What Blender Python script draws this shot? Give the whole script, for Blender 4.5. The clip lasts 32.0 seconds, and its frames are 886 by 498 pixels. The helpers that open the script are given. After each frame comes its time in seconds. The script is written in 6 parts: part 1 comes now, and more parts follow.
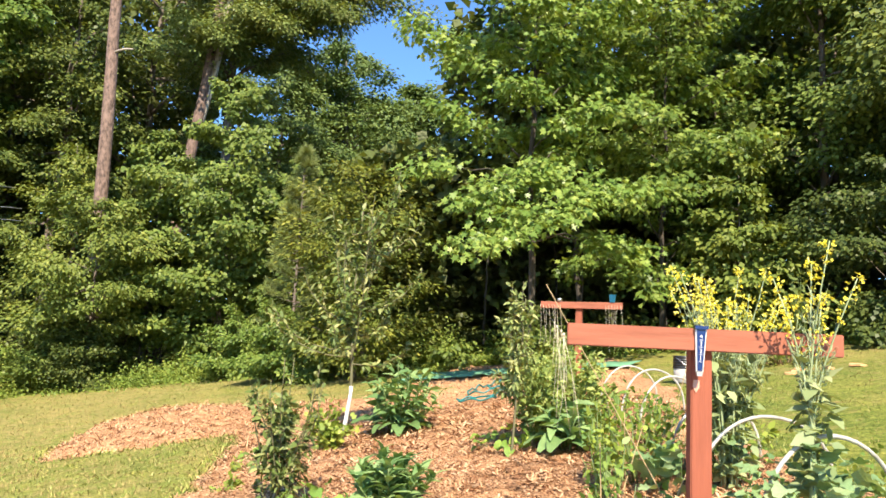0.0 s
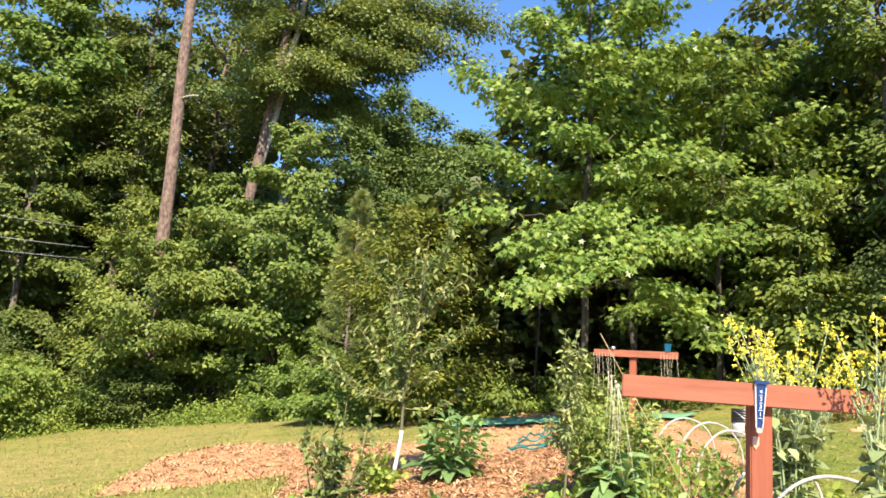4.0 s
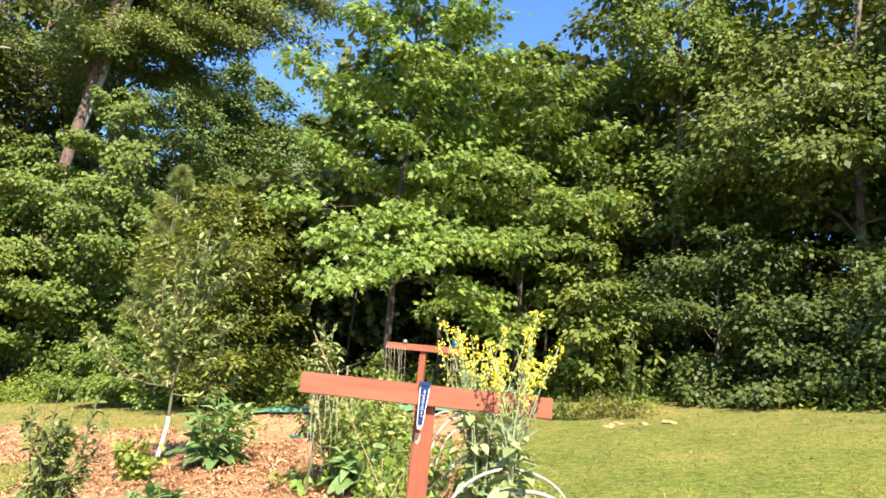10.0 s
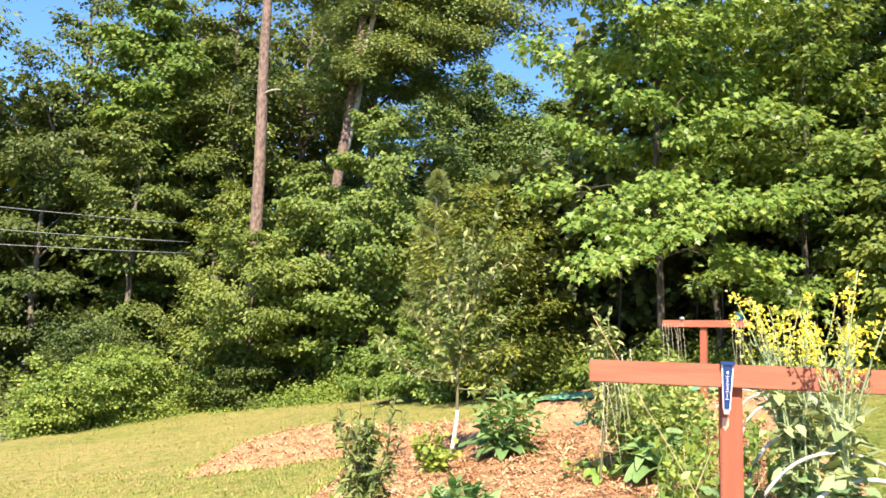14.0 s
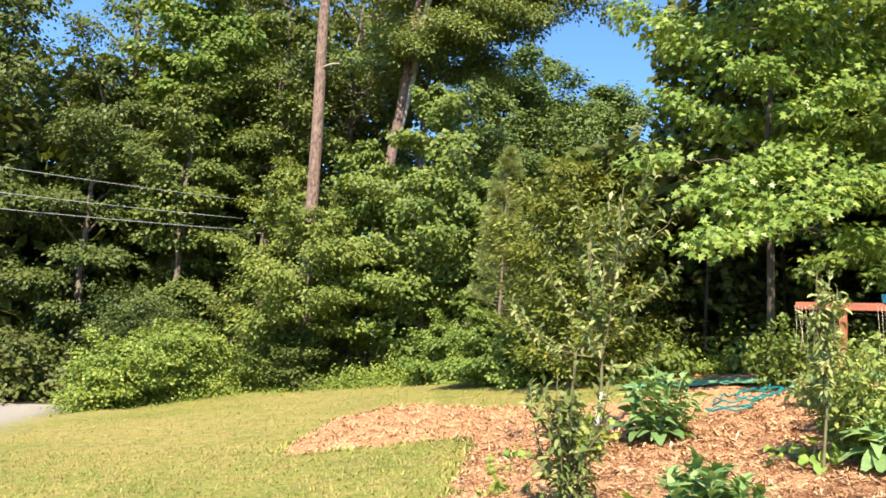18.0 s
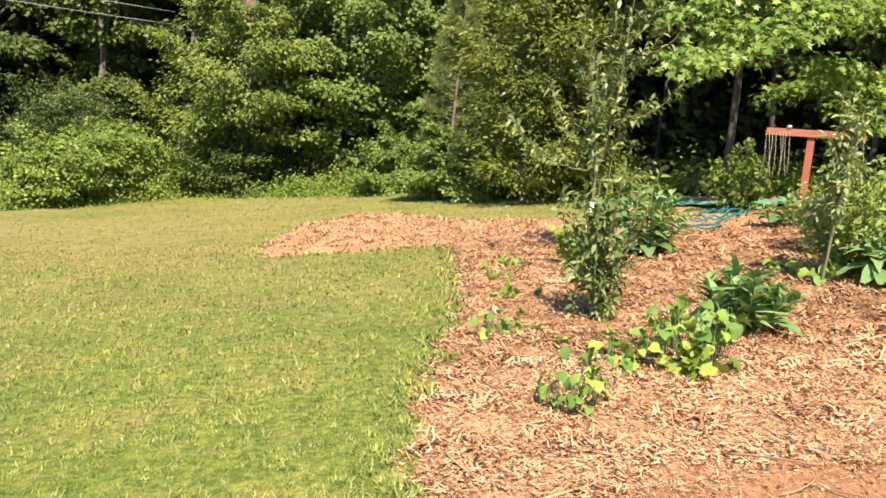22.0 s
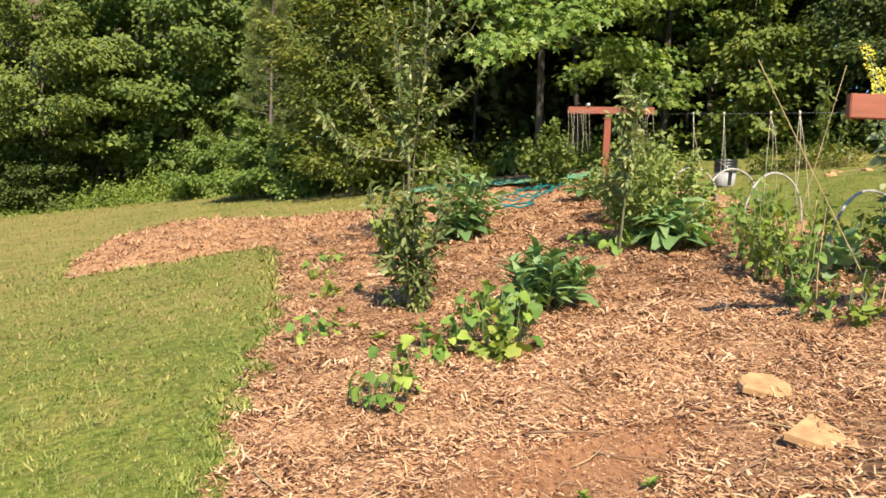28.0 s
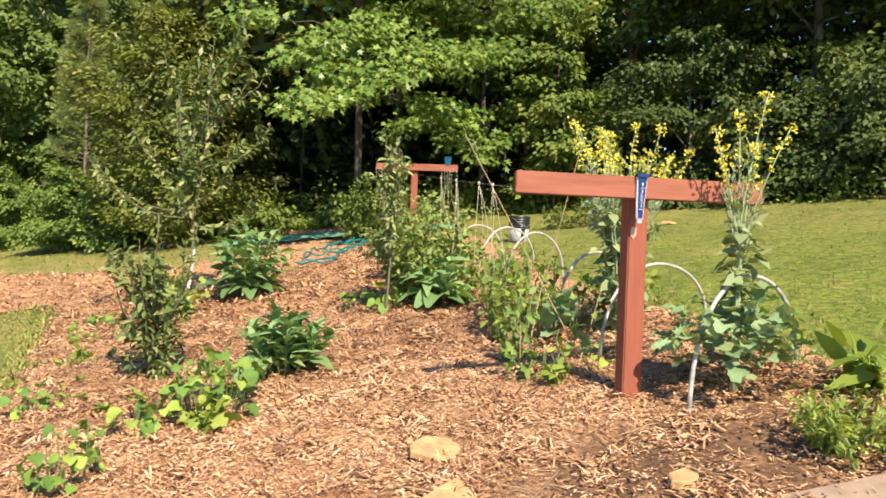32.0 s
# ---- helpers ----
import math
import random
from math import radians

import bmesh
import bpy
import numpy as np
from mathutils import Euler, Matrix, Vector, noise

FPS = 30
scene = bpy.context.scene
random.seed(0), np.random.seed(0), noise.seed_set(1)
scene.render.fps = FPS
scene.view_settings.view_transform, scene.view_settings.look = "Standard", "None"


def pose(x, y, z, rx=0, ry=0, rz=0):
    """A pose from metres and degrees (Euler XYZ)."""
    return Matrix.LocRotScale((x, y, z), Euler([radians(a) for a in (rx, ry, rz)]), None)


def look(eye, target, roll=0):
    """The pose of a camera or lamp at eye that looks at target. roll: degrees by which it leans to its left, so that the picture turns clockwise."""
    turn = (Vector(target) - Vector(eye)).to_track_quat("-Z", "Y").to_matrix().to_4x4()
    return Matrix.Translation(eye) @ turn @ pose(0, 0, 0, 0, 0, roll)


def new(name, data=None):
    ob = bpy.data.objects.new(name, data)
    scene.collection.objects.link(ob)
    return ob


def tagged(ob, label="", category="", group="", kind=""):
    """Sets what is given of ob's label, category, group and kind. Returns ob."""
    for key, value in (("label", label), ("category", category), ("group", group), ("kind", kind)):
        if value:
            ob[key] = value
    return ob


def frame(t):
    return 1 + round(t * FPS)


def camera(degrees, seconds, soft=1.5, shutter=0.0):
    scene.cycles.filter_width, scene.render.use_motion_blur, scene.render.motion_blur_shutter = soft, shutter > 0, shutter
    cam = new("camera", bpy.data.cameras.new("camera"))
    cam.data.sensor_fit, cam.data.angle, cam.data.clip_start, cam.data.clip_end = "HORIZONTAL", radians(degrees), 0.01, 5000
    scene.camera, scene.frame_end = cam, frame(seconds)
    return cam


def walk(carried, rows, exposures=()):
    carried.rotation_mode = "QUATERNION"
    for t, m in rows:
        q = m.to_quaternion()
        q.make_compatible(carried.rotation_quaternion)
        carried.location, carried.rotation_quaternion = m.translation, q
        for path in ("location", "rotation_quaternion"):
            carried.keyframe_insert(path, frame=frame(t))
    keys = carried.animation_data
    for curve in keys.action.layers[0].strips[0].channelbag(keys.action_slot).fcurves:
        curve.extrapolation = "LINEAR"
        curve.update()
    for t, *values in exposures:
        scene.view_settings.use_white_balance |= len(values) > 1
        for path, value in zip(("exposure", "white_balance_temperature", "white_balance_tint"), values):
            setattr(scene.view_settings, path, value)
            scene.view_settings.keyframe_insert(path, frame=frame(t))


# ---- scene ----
cam = camera(59.7, 32.0, 1.6, 0.12)
PATH = [
    (0, (-0.007, 0.289, 1.39), (0.315, 2.242, 1.681), 2.9),
    (0.5, (0.032, 0.301, 1.391), (0.375, 2.247, 1.704), 2.2),
    (1, (0.031, 0.295, 1.395), (0.343, 2.238, 1.75), 2.1),
    (1.5, (0.013, 0.291, 1.403), (0.29, 2.232, 1.802), 2.8),
    (2, (0.006, 0.289, 1.402), (0.268, 2.23, 1.803), 3.0),
    (2.5, (-0.002, 0.284, 1.406), (0.258, 2.226, 1.808), 3.8),
    (3, (-0.005, 0.277, 1.401), (0.222, 2.221, 1.813), 5.0),
    (3.5, (-0.017, 0.263, 1.406), (0.177, 2.213, 1.805), 4.5),
    (4, (-0.028, 0.252, 1.404), (0.152, 2.205, 1.797), 4.5),
    (4.5, (-0.041, 0.255, 1.408), (0.118, 2.21, 1.801), 4.9),
    (6.5, (-0.017, 0.285, 1.411), (0.164, 2.236, 1.815), 4.8),
    (7, (0.009, 0.273, 1.408), (0.211, 2.224, 1.799), 4.9),
    (7.5, (0.016, 0.276, 1.405), (0.237, 2.227, 1.784), 5.1),
    (8, (0.011, 0.29, 1.407), (0.21, 2.245, 1.781), 5.4),
    (8.5, (0.042, 0.269, 1.404), (0.229, 2.226, 1.771), 5.9),
    (9, (0.145, 0.143, 1.397), (0.552, 2.064, 1.776), 4.4),
    (9.5, (0.356, -0.035, 1.426), (0.945, 1.85, 1.739), 6.1),
    (10, (0.692, -0.087, 1.512), (1.251, 1.791, 1.909), 6.2),
    (10.5, (0.939, -0.192, 1.546), (1.373, 1.732, 1.879), 4.4),
    (11, (1.159, -0.343, 1.589), (1.501, 1.608, 1.871), 5.4),
    (11.5, (1.38, -0.383, 1.67), (1.594, 1.576, 2.01), 6.9),
    (12, (1.451, -0.344, 1.681), (1.628, 1.608, 2.077), 4.9),
    (12.5, (1.395, -0.317, 1.67), (1.576, 1.644, 2.02), 3.7),
    (13, (1.171, -0.212, 1.626), (1.304, 1.76, 1.934), 3.5),
    (13.5, (0.896, -0.066, 1.58), (0.902, 1.914, 1.863), 2.2),
    (14, (0.632, 0.092, 1.527), (0.55, 2.066, 1.837), 2.5),
    (14.5, (0.365, 0.166, 1.473), (0.25, 2.138, 1.784), 3.6),
    (15, (0.164, 0.277, 1.434), (0.106, 2.254, 1.731), 4.0),
    (15.5, (0.031, 0.438, 1.398), (0.038, 2.406, 1.754), 5.1),
    (17.5, (-0.446, 0.681, 1.299), (-0.398, 2.651, 1.636), 6.8),
    (18, (-0.724, 0.916, 1.241), (-0.858, 2.89, 1.528), 4.2),
    (18.5, (-0.973, 0.954, 1.15), (-1.046, 2.936, 1.406), 4.4),
    (19, (-1.192, 1.098, 1.082), (-1.309, 3.062, 1.44), 4.9),
    (19.5, (-1.36, 1.141, 1.094), (-1.531, 3.103, 1.437), 4.4),
    (20, (-1.484, 1.066, 1.065), (-1.651, 3.034, 1.384), 5.7),
    (20.5, (-1.505, 1.039, 1.06), (-1.584, 3.019, 1.328), 6.4),
    (21, (-1.526, 1.004, 1.08), (-1.415, 2.992, 1.276), 4.6),
    (21.5, (-1.498, 1.101, 1.067), (-1.331, 3.094, 1.037), 6.0),
    (22, (-1.52, 1.061, 1.066), (-1.409, 3.051, 0.904), 6.5),
    (22.5, (-1.53, 1.02, 1.074), (-1.365, 3.009, 0.949), 5.6),
    (23, (-1.491, 1.06, 1.08), (-1.225, 3.018, 0.772), 5.2),
    (23.5, (-1.458, 1.063, 1.091), (-1.115, 3.0, 0.731), 5.9),
    (24, (-1.42, 1.063, 1.105), (-1.015, 2.986, 0.733), 5.9),
    (24.5, (-1.385, 1.051, 1.107), (-0.892, 2.95, 0.722), 5.4),
    (25, (-1.363, 1.036, 1.117), (-0.796, 2.925, 0.785), 5.1),
    (25.5, (-1.361, 1.03, 1.112), (-0.778, 2.915, 0.782), 4.4),
    (26, (-1.357, 1.028, 1.115), (-0.784, 2.921, 0.818), 4.4),
    (26.5, (-1.355, 1.035, 1.118), (-0.818, 2.946, 0.882), 3.7),
    (28.5, (-1.331, 1.051, 1.152), (-0.791, 2.97, 0.993), 1.5),
    (29, (-1.321, 1.032, 1.148), (-0.695, 2.925, 1.0), 1.4),
    (29.3, (-1.306, 1.018, 1.148), (-0.622, 2.893, 1.015), 1.3),
    (29.5, (-1.295, 0.996, 1.151), (-0.598, 2.866, 1.016), 1.1),
    (30, (-1.266, 0.927, 1.135), (-0.554, 2.791, 1.006), 0.5),
    (30.5, (-1.212, 0.828, 1.15), (-0.518, 2.697, 0.994), 1.2),
    (31, (-1.023, 0.75, 1.181), (-0.335, 2.628, 1.121), 0.7),
    (31.5, (-0.837, 0.708, 1.229), (-0.113, 2.572, 1.165), 1.8),
    (32, (-0.627, 0.746, 1.276), (0.23, 2.553, 1.251), 2.1),
]
walk(cam, [(t, look(eye, target, roll)) for t, eye, target, roll in PATH], exposures=((0, 1.270), (8, 1.270), (10, 1.370), (13, 1.520), (16, 1.360), (21, 1.360), (22.5, 0.970), (24, 0.760), (26, 0.760), (29, 0.790), (32, 0.930)))

# ---- ground form ----
def zg(x, y):
    """Height of the sloping garden: it climbs to the east, and a little away from the patio."""
    x, y = np.asarray(x, float), np.asarray(y, float)
    side = np.where(x < 0, 0.1774 * 12 * np.tanh(x / 12), 0.1774 * 40 * np.tanh(x / 40))
    d = np.clip(y - 10, 0, None)
    rise = 0.0012 * d ** 2 * np.exp(-d / 40) / (1 + np.exp((x - 4) / 1.5))
    return 0.075 + side + 0.0324 * np.clip(y, -60, 120) + rise


def hz(x, y):
    return float(zg(x, y))


# ---- sky and sun ----
world = bpy.data.worlds.new("world")
scene.world = world
world.use_nodes = True
wn = world.node_tree.nodes
sky = wn.new("ShaderNodeTexSky")
sky.sky_type = "NISHITA"
sky.sun_disc = False
sky.sun_elevation = radians(45)
sky.sun_rotation = radians(183)
sky.air_density, sky.dust_density, sky.ozone_density = 1.0, 0.1, 3.0
wn["Background"].inputs["Strength"].default_value = 0.096
tint = wn.new("ShaderNodeMix")
tint.data_type, tint.blend_type = "RGBA", "MULTIPLY"
tint.inputs[0].default_value = 1.0
tint.inputs[7].default_value = (0.75, 1.0, 1.25, 1)
world.node_tree.links.new(sky.outputs["Color"], tint.inputs[6])
world.node_tree.links.new(tint.outputs[2], wn["Background"].inputs["Color"])
sun = new("sun", bpy.data.lights.new("sun", "SUN"))
sun.data.energy = 5.0
sun.data.angle = radians(0.53)
sun.data.color = (1.0, 0.875, 0.7)
sun.matrix_world = look((-1.0, -20.0, 20.0), (-1.0 + 20 * 0.055, 0.0, 0.0))


# ---- materials ----
def mat(name):
    m = bpy.data.materials.new(name)
    m.use_nodes = True
    nt = m.node_tree
    return m, nt, nt.nodes["Principled BSDF"]


def ramp(nt, fac, stops):
    r = nt.nodes.new("ShaderNodeValToRGB")
    e = r.color_ramp.elements
    while len(e) < len(stops):
        e.new(0.5)
    for i, (p, c) in enumerate(stops):
        e[i].position, e[i].color = p, (*c, 1)
    nt.links.new(fac, r.inputs["Fac"])
    return r.outputs["Color"]


def noise_tex(nt, scale, detail=4.0, coords="Object", stretch=(1, 1, 1), rough=0.6):
    tc = nt.nodes.new("ShaderNodeTexCoord")
    mp = nt.nodes.new("ShaderNodeMapping")
    mp.inputs["Scale"].default_value = stretch
    n = nt.nodes.new("ShaderNodeTexNoise")
    n.inputs["Scale"].default_value, n.inputs["Detail"].default_value, n.inputs["Roughness"].default_value = scale, detail, rough
    nt.links.new(tc.outputs[coords], mp.inputs["Vector"])
    nt.links.new(mp.outputs["Vector"], n.inputs["Vector"])
    return n.outputs["Fac"]


def mix(nt, fac, a, b, kind="MIX"):
    m = nt.nodes.new("ShaderNodeMix")
    m.data_type, m.blend_type = "RGBA", kind
    for value, sock in ((fac, m.inputs[0]), (a, m.inputs[6]), (b, m.inputs[7])):
        if isinstance(value, (int, float)):
            sock.default_value = value
        elif isinstance(value, tuple):
            sock.default_value = (*value, 1)
        else:
            nt.links.new(value, sock)
    return m.outputs[2]


def bump(nt, bsdf, height, strength, distance):
    b = nt.nodes.new("ShaderNodeBump")
    b.inputs["Strength"].default_value, b.inputs["Distance"].default_value = strength, distance
    nt.links.new(height, b.inputs["Height"])
    nt.links.new(b.outputs["Normal"], bsdf.inputs["Normal"])


def leaf_mat(name, dark, mid, light, through_light=0.3, rough=0.48, patch=0.5):
    """Leaf surface: every leaf has its own tint, with slow drifts over the crown, and lets some light through."""
    m, nt, b = mat(name)
    g = nt.nodes.new("ShaderNodeNewGeometry")
    c = ramp(nt, g.outputs["Random Per Island"], ((0.0, tuple(0.5 * (p + q) for p, q in zip(dark, mid))), (0.5, mid), (0.9, tuple(0.35 * p + 0.65 * q for p, q in zip(mid, light))), (1.0, light)))
    drift = ramp(nt, noise_tex(nt, patch, 2.0), ((0.35, (0.92, 0.84, 0.7)), (0.65, (1.36, 1.1, 0.94))))
    c = mix(nt, 1.0, c, drift, "MULTIPLY")
    nt.links.new(c, b.inputs["Base Color"])
    b.inputs["Roughness"].default_value = rough
    b.inputs["Specular IOR Level"].default_value = 0.24
    t = nt.nodes.new("ShaderNodeBsdfTranslucent")
    nt.links.new(mix(nt, 1.0, c, (1.5, 1.35, 0.55), "MULTIPLY"), t.inputs["Color"])
    s = nt.nodes.new("ShaderNodeMixShader")
    s.inputs[0].default_value = through_light
    nt.links.new(b.outputs[0], s.inputs[1])
    nt.links.new(t.outputs[0], s.inputs[2])
    nt.links.new(s.outputs[0], nt.nodes["Material Output"].inputs["Surface"])
    return m


def blade_mat(name, dark, mid, light):
    """Leaf surface for single large leaves: tint by object, with fine veins."""
    m, nt, b = mat(name)
    o = nt.nodes.new("ShaderNodeObjectInfo")
    c = ramp(nt, o.outputs["Random"], ((0.0, dark), (0.5, mid), (1.0, light)))
    v = noise_tex(nt, 40, 3.0, "Object", (1, 4, 1))
    c = mix(nt, 1.0, c, ramp(nt, v, ((0.3, (0.8, 0.85, 0.78)), (0.7, (1.15, 1.12, 1.05)))), "MULTIPLY")
    nt.links.new(c, b.inputs["Base Color"])
    b.inputs["Roughness"].default_value = 0.58
    b.inputs["Specular IOR Level"].default_value = 0.3
    bump(nt, b, v, 0.4, 0.004)
    t = nt.nodes.new("ShaderNodeBsdfTranslucent")
    nt.links.new(mix(nt, 1.0, c, (1.5, 1.35, 0.55), "MULTIPLY"), t.inputs["Color"])
    s = nt.nodes.new("ShaderNodeMixShader")
    s.inputs[0].default_value = 0.25
    nt.links.new(b.outputs[0], s.inputs[1])
    nt.links.new(t.outputs[0], s.inputs[2])
    nt.links.new(s.outputs[0], nt.nodes["Material Output"].inputs["Surface"])
    return m


def plain_mat(name, colour, rough=0.6, vary=0.15, scale=8.0, metal=0.0, relief=0.0):
    m, nt, b = mat(name)
    n = noise_tex(nt, scale, 5.0)
    lo, hi = tuple(max(0, v * (1 - vary)) for v in colour), tuple(min(1, v * (1 + vary)) for v in colour)
    nt.links.new(ramp(nt, n, ((0.3, lo), (0.7, hi))), b.inputs["Base Color"])
    b.inputs["Roughness"].default_value, b.inputs["Metallic"].default_value = rough, metal
    if relief:
        bump(nt, b, n, 0.5, relief)
    return m


def bark_mat(name, dark, light, scale=9.0, stretch=(1, 1, 0.22), depth=0.03):
    m, nt, b = mat(name)
    n = noise_tex(nt, scale, 6.0, "Object", stretch)
    nt.links.new(ramp(nt, n, ((0.32, dark), (0.62, light))), b.inputs["Base Color"])
    b.inputs["Roughness"].default_value = 0.9
    bump(nt, b, n, 0.9, depth)
    return m


def ground_mat():
    """Mown lawn that goes over into leaf litter under the wood, and gravel at the lane."""
    m, nt, b = mat("lawn_ground")
    big = noise_tex(nt, 0.7, 5.0)
    fine = noise_tex(nt, 110.0, 4.0)
    grain = noise_tex(nt, 24.0, 5.0, "Object", (1, 1, 1), 0.75)
    mid = noise_tex(nt, 5.0, 5.0)
    c = ramp(nt, big, ((0.36, (0.13, 0.18, 0.034)), (0.54, (0.19, 0.225, 0.046)), (0.72, (0.29, 0.265, 0.08))))
    c = mix(nt, 1.0, c, ramp(nt, fine, ((0.3, (0.62, 0.64, 0.56)), (0.7, (1.32, 1.28, 1.25)))), "MULTIPLY")
    c = mix(nt, 1.0, c, ramp(nt, grain, ((0.34, (0.42, 0.5, 0.38)), (0.65, (1.46, 1.36, 1.32)))), "MULTIPLY")
    c = mix(nt, ramp(nt, mid, ((0.58, (0, 0, 0)), (0.72, (0.65, 0.65, 0.65)))), c, (0.32, 0.22, 0.1))
    clump = noise_tex(nt, 11.0, 4.0, "Object", (1, 1, 1), 0.7)
    c = mix(nt, 1.0, c, ramp(nt, clump, ((0.38, (0.6, 0.7, 0.56)), (0.52, (1.0, 1.0, 1.0)), (0.66, (1.24, 1.17, 1.06)))), "MULTIPLY")
    a = nt.nodes.new("ShaderNodeAttribute")
    a.attribute_name = "cover"
    split = nt.nodes.new("ShaderNodeSeparateColor")
    nt.links.new(a.outputs["Color"], split.inputs["Color"])
    litter = ramp(nt, fine, ((0.3, (0.03, 0.024, 0.014)), (0.7, (0.12, 0.085, 0.045))))
    c = mix(nt, split.outputs["Red"], c, litter)
    gravel = ramp(nt, fine, ((0.3, (0.22, 0.2, 0.17)), (0.7, (0.4, 0.36, 0.31))))
    c = mix(nt, split.outputs["Green"], c, gravel)
    dry = ramp(nt, grain, ((0.34, (0.22, 0.165, 0.06)), (0.66, (0.44, 0.33, 0.132))))
    patchy = ramp(nt, mid, ((0.38, (0.25, 0.25, 0.25)), (0.62, (1, 1, 1))))
    c = mix(nt, mix(nt, 1.0, split.outputs["Blue"], patchy, "MULTIPLY"), c, dry)
    nt.links.new(c, b.inputs["Base Color"])
    b.inputs["Roughness"].default_value = 0.95
    b.inputs["Specular IOR Level"].default_value = 0.15
    bump(nt, b, fine, 0.6, 0.02)
    return m


def mulch_mat():
    m, nt, b = mat("mulch")
    f1 = noise_tex(nt, 55.0, 5.0, "Object", (1, 0.35, 1), 0.7)
    f2 = noise_tex(nt, 55.0, 5.0, "Object", (0.35, 1, 1), 0.7)
    big = noise_tex(nt, 1.3, 4.0)
    c1 = ramp(nt, f1, ((0.36, (0.06, 0.028, 0.015)), (0.47, (0.42, 0.238, 0.122)), (0.66, (0.69, 0.445, 0.25))))
    c2 = ramp(nt, f2, ((0.36, (0.065, 0.03, 0.016)), (0.47, (0.42, 0.238, 0.122)), (0.66, (0.67, 0.435, 0.245))))
    c = mix(nt, ramp(nt, noise_tex(nt, 14.0, 2.0), ((0.45, (0, 0, 0)), (0.55, (1, 1, 1)))), c1, c2)
    c = mix(nt, 1.0, c, ramp(nt, big, ((0.35, (0.82, 0.76, 0.72)), (0.65, (1.12, 1.06, 1.0)))), "MULTIPLY")
    a = nt.nodes.new("ShaderNodeAttribute")
    a.attribute_name = "cover"
    clay = ramp(nt, f1, ((0.3, (0.26, 0.108, 0.045)), (0.7, (0.47, 0.245, 0.12))))
    split = nt.nodes.new("ShaderNodeSeparateColor")
    nt.links.new(a.outputs["Color"], split.inputs["Color"])
    c = mix(nt, split.outputs["Red"], c, clay)
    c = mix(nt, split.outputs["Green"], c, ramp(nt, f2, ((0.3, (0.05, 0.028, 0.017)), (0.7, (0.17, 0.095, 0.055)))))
    nt.links.new(c, b.inputs["Base Color"])
    b.inputs["Roughness"].default_value = 0.95
    b.inputs["Specular IOR Level"].default_value = 0.15
    bump(nt, b, f1, 0.8, 0.02)
    return m


def island_mat(name, stops, rough=0.85, drift=False):
    m, nt, b = mat(name)
    g = nt.nodes.new("ShaderNodeNewGeometry")
    c = ramp(nt, g.outputs["Random Per Island"], stops)
    c = mix(nt, 1.0, c, ramp(nt, noise_tex(nt, 90.0, 3.0), ((0.3, (0.75, 0.72, 0.7)), (0.7, (1.15, 1.15, 1.15)))), "MULTIPLY")
    if drift == 2:
        c = mix(nt, 1.0, c, ramp(nt, noise_tex(nt, 1.1, 6.0, "Object", (1, 1, 1), 0.7), ((0.36, (0.8, 0.9, 0.76)), (0.5, (1.0, 1.0, 1.0)), (0.64, (1.34, 1.14, 1.1)))), "MULTIPLY")
        c = mix(nt, 1.0, c, ramp(nt, noise_tex(nt, 9.0, 4.0, "Object", (1, 1, 1), 0.7), ((0.36, (0.6, 0.7, 0.56)), (0.5, (1.0, 1.0, 1.0)), (0.66, (1.4, 1.24, 1.1)))), "MULTIPLY")
    elif drift:
        c = mix(nt, 1.0, c, ramp(nt, noise_tex(nt, 2.6, 5.0), ((0.34, (0.78, 0.72, 0.67)), (0.52, (1.0, 0.99, 0.97)), (0.68, (1.14, 1.14, 1.14)))), "MULTIPLY")
    nt.links.new(c, b.inputs["Base Color"])
    b.inputs["Roughness"].default_value = rough
    b.inputs["Specular IOR Level"].default_value = 0.2
    return m


M_GROUND, M_MULCH = ground_mat(), mulch_mat()
M_CHIP = island_mat("wood_chip", ((0.0, (0.09, 0.036, 0.018)), (0.2, (0.25, 0.12, 0.058)), (0.42, (0.49, 0.275, 0.14)), (0.75, (0.66, 0.415, 0.23)), (1.0, (0.75, 0.53, 0.335))), 0.85, True)
M_GRASS = island_mat("grass_blade", ((0.0, (0.12, 0.168, 0.03)), (0.4, (0.215, 0.262, 0.055)), (0.8, (0.33, 0.355, 0.1)), (1.0, (0.43, 0.42, 0.17))), 0.55, 2)
M_STRAW = island_mat("straw_blade", ((0.0, (0.23, 0.18, 0.06)), (0.5, (0.33, 0.255, 0.093)), (1.0, (0.44, 0.345, 0.14))), 0.7)
M_DRYTWIG = plain_mat("dry_brown_twig", (0.26, 0.16, 0.09), 0.85, 0.3)
M_CONCRETE = plain_mat("concrete", (0.36, 0.25, 0.165), 0.9, 0.35, 6.0, 0, 0.008)
M_STONE = plain_mat("sandstone", (0.5, 0.29, 0.125), 0.85, 0.34, 14.0, 0, 0.012)
M_REDWOOD = bark_mat("red_stained_wood", (0.235, 0.078, 0.042), (0.335, 0.112, 0.062), 16.0, (0.12, 1, 1), 0.006)
M_REDPOST = bark_mat("red_stained_post_wood", (0.245, 0.07, 0.036), (0.3, 0.088, 0.046), 26.0, (1, 1, 0.1), 0.006)
M_PVC = plain_mat("white_pipe", (0.42, 0.4, 0.345), 0.5, 0.3, 20.0)
M_BARK = bark_mat("grey_brown_bark", (0.06, 0.045, 0.035), (0.2, 0.16, 0.125))
M_PINEBARK = bark_mat("pine_bark", (0.05, 0.033, 0.024), (0.235, 0.155, 0.118), 13.0, (1, 1, 0.45))
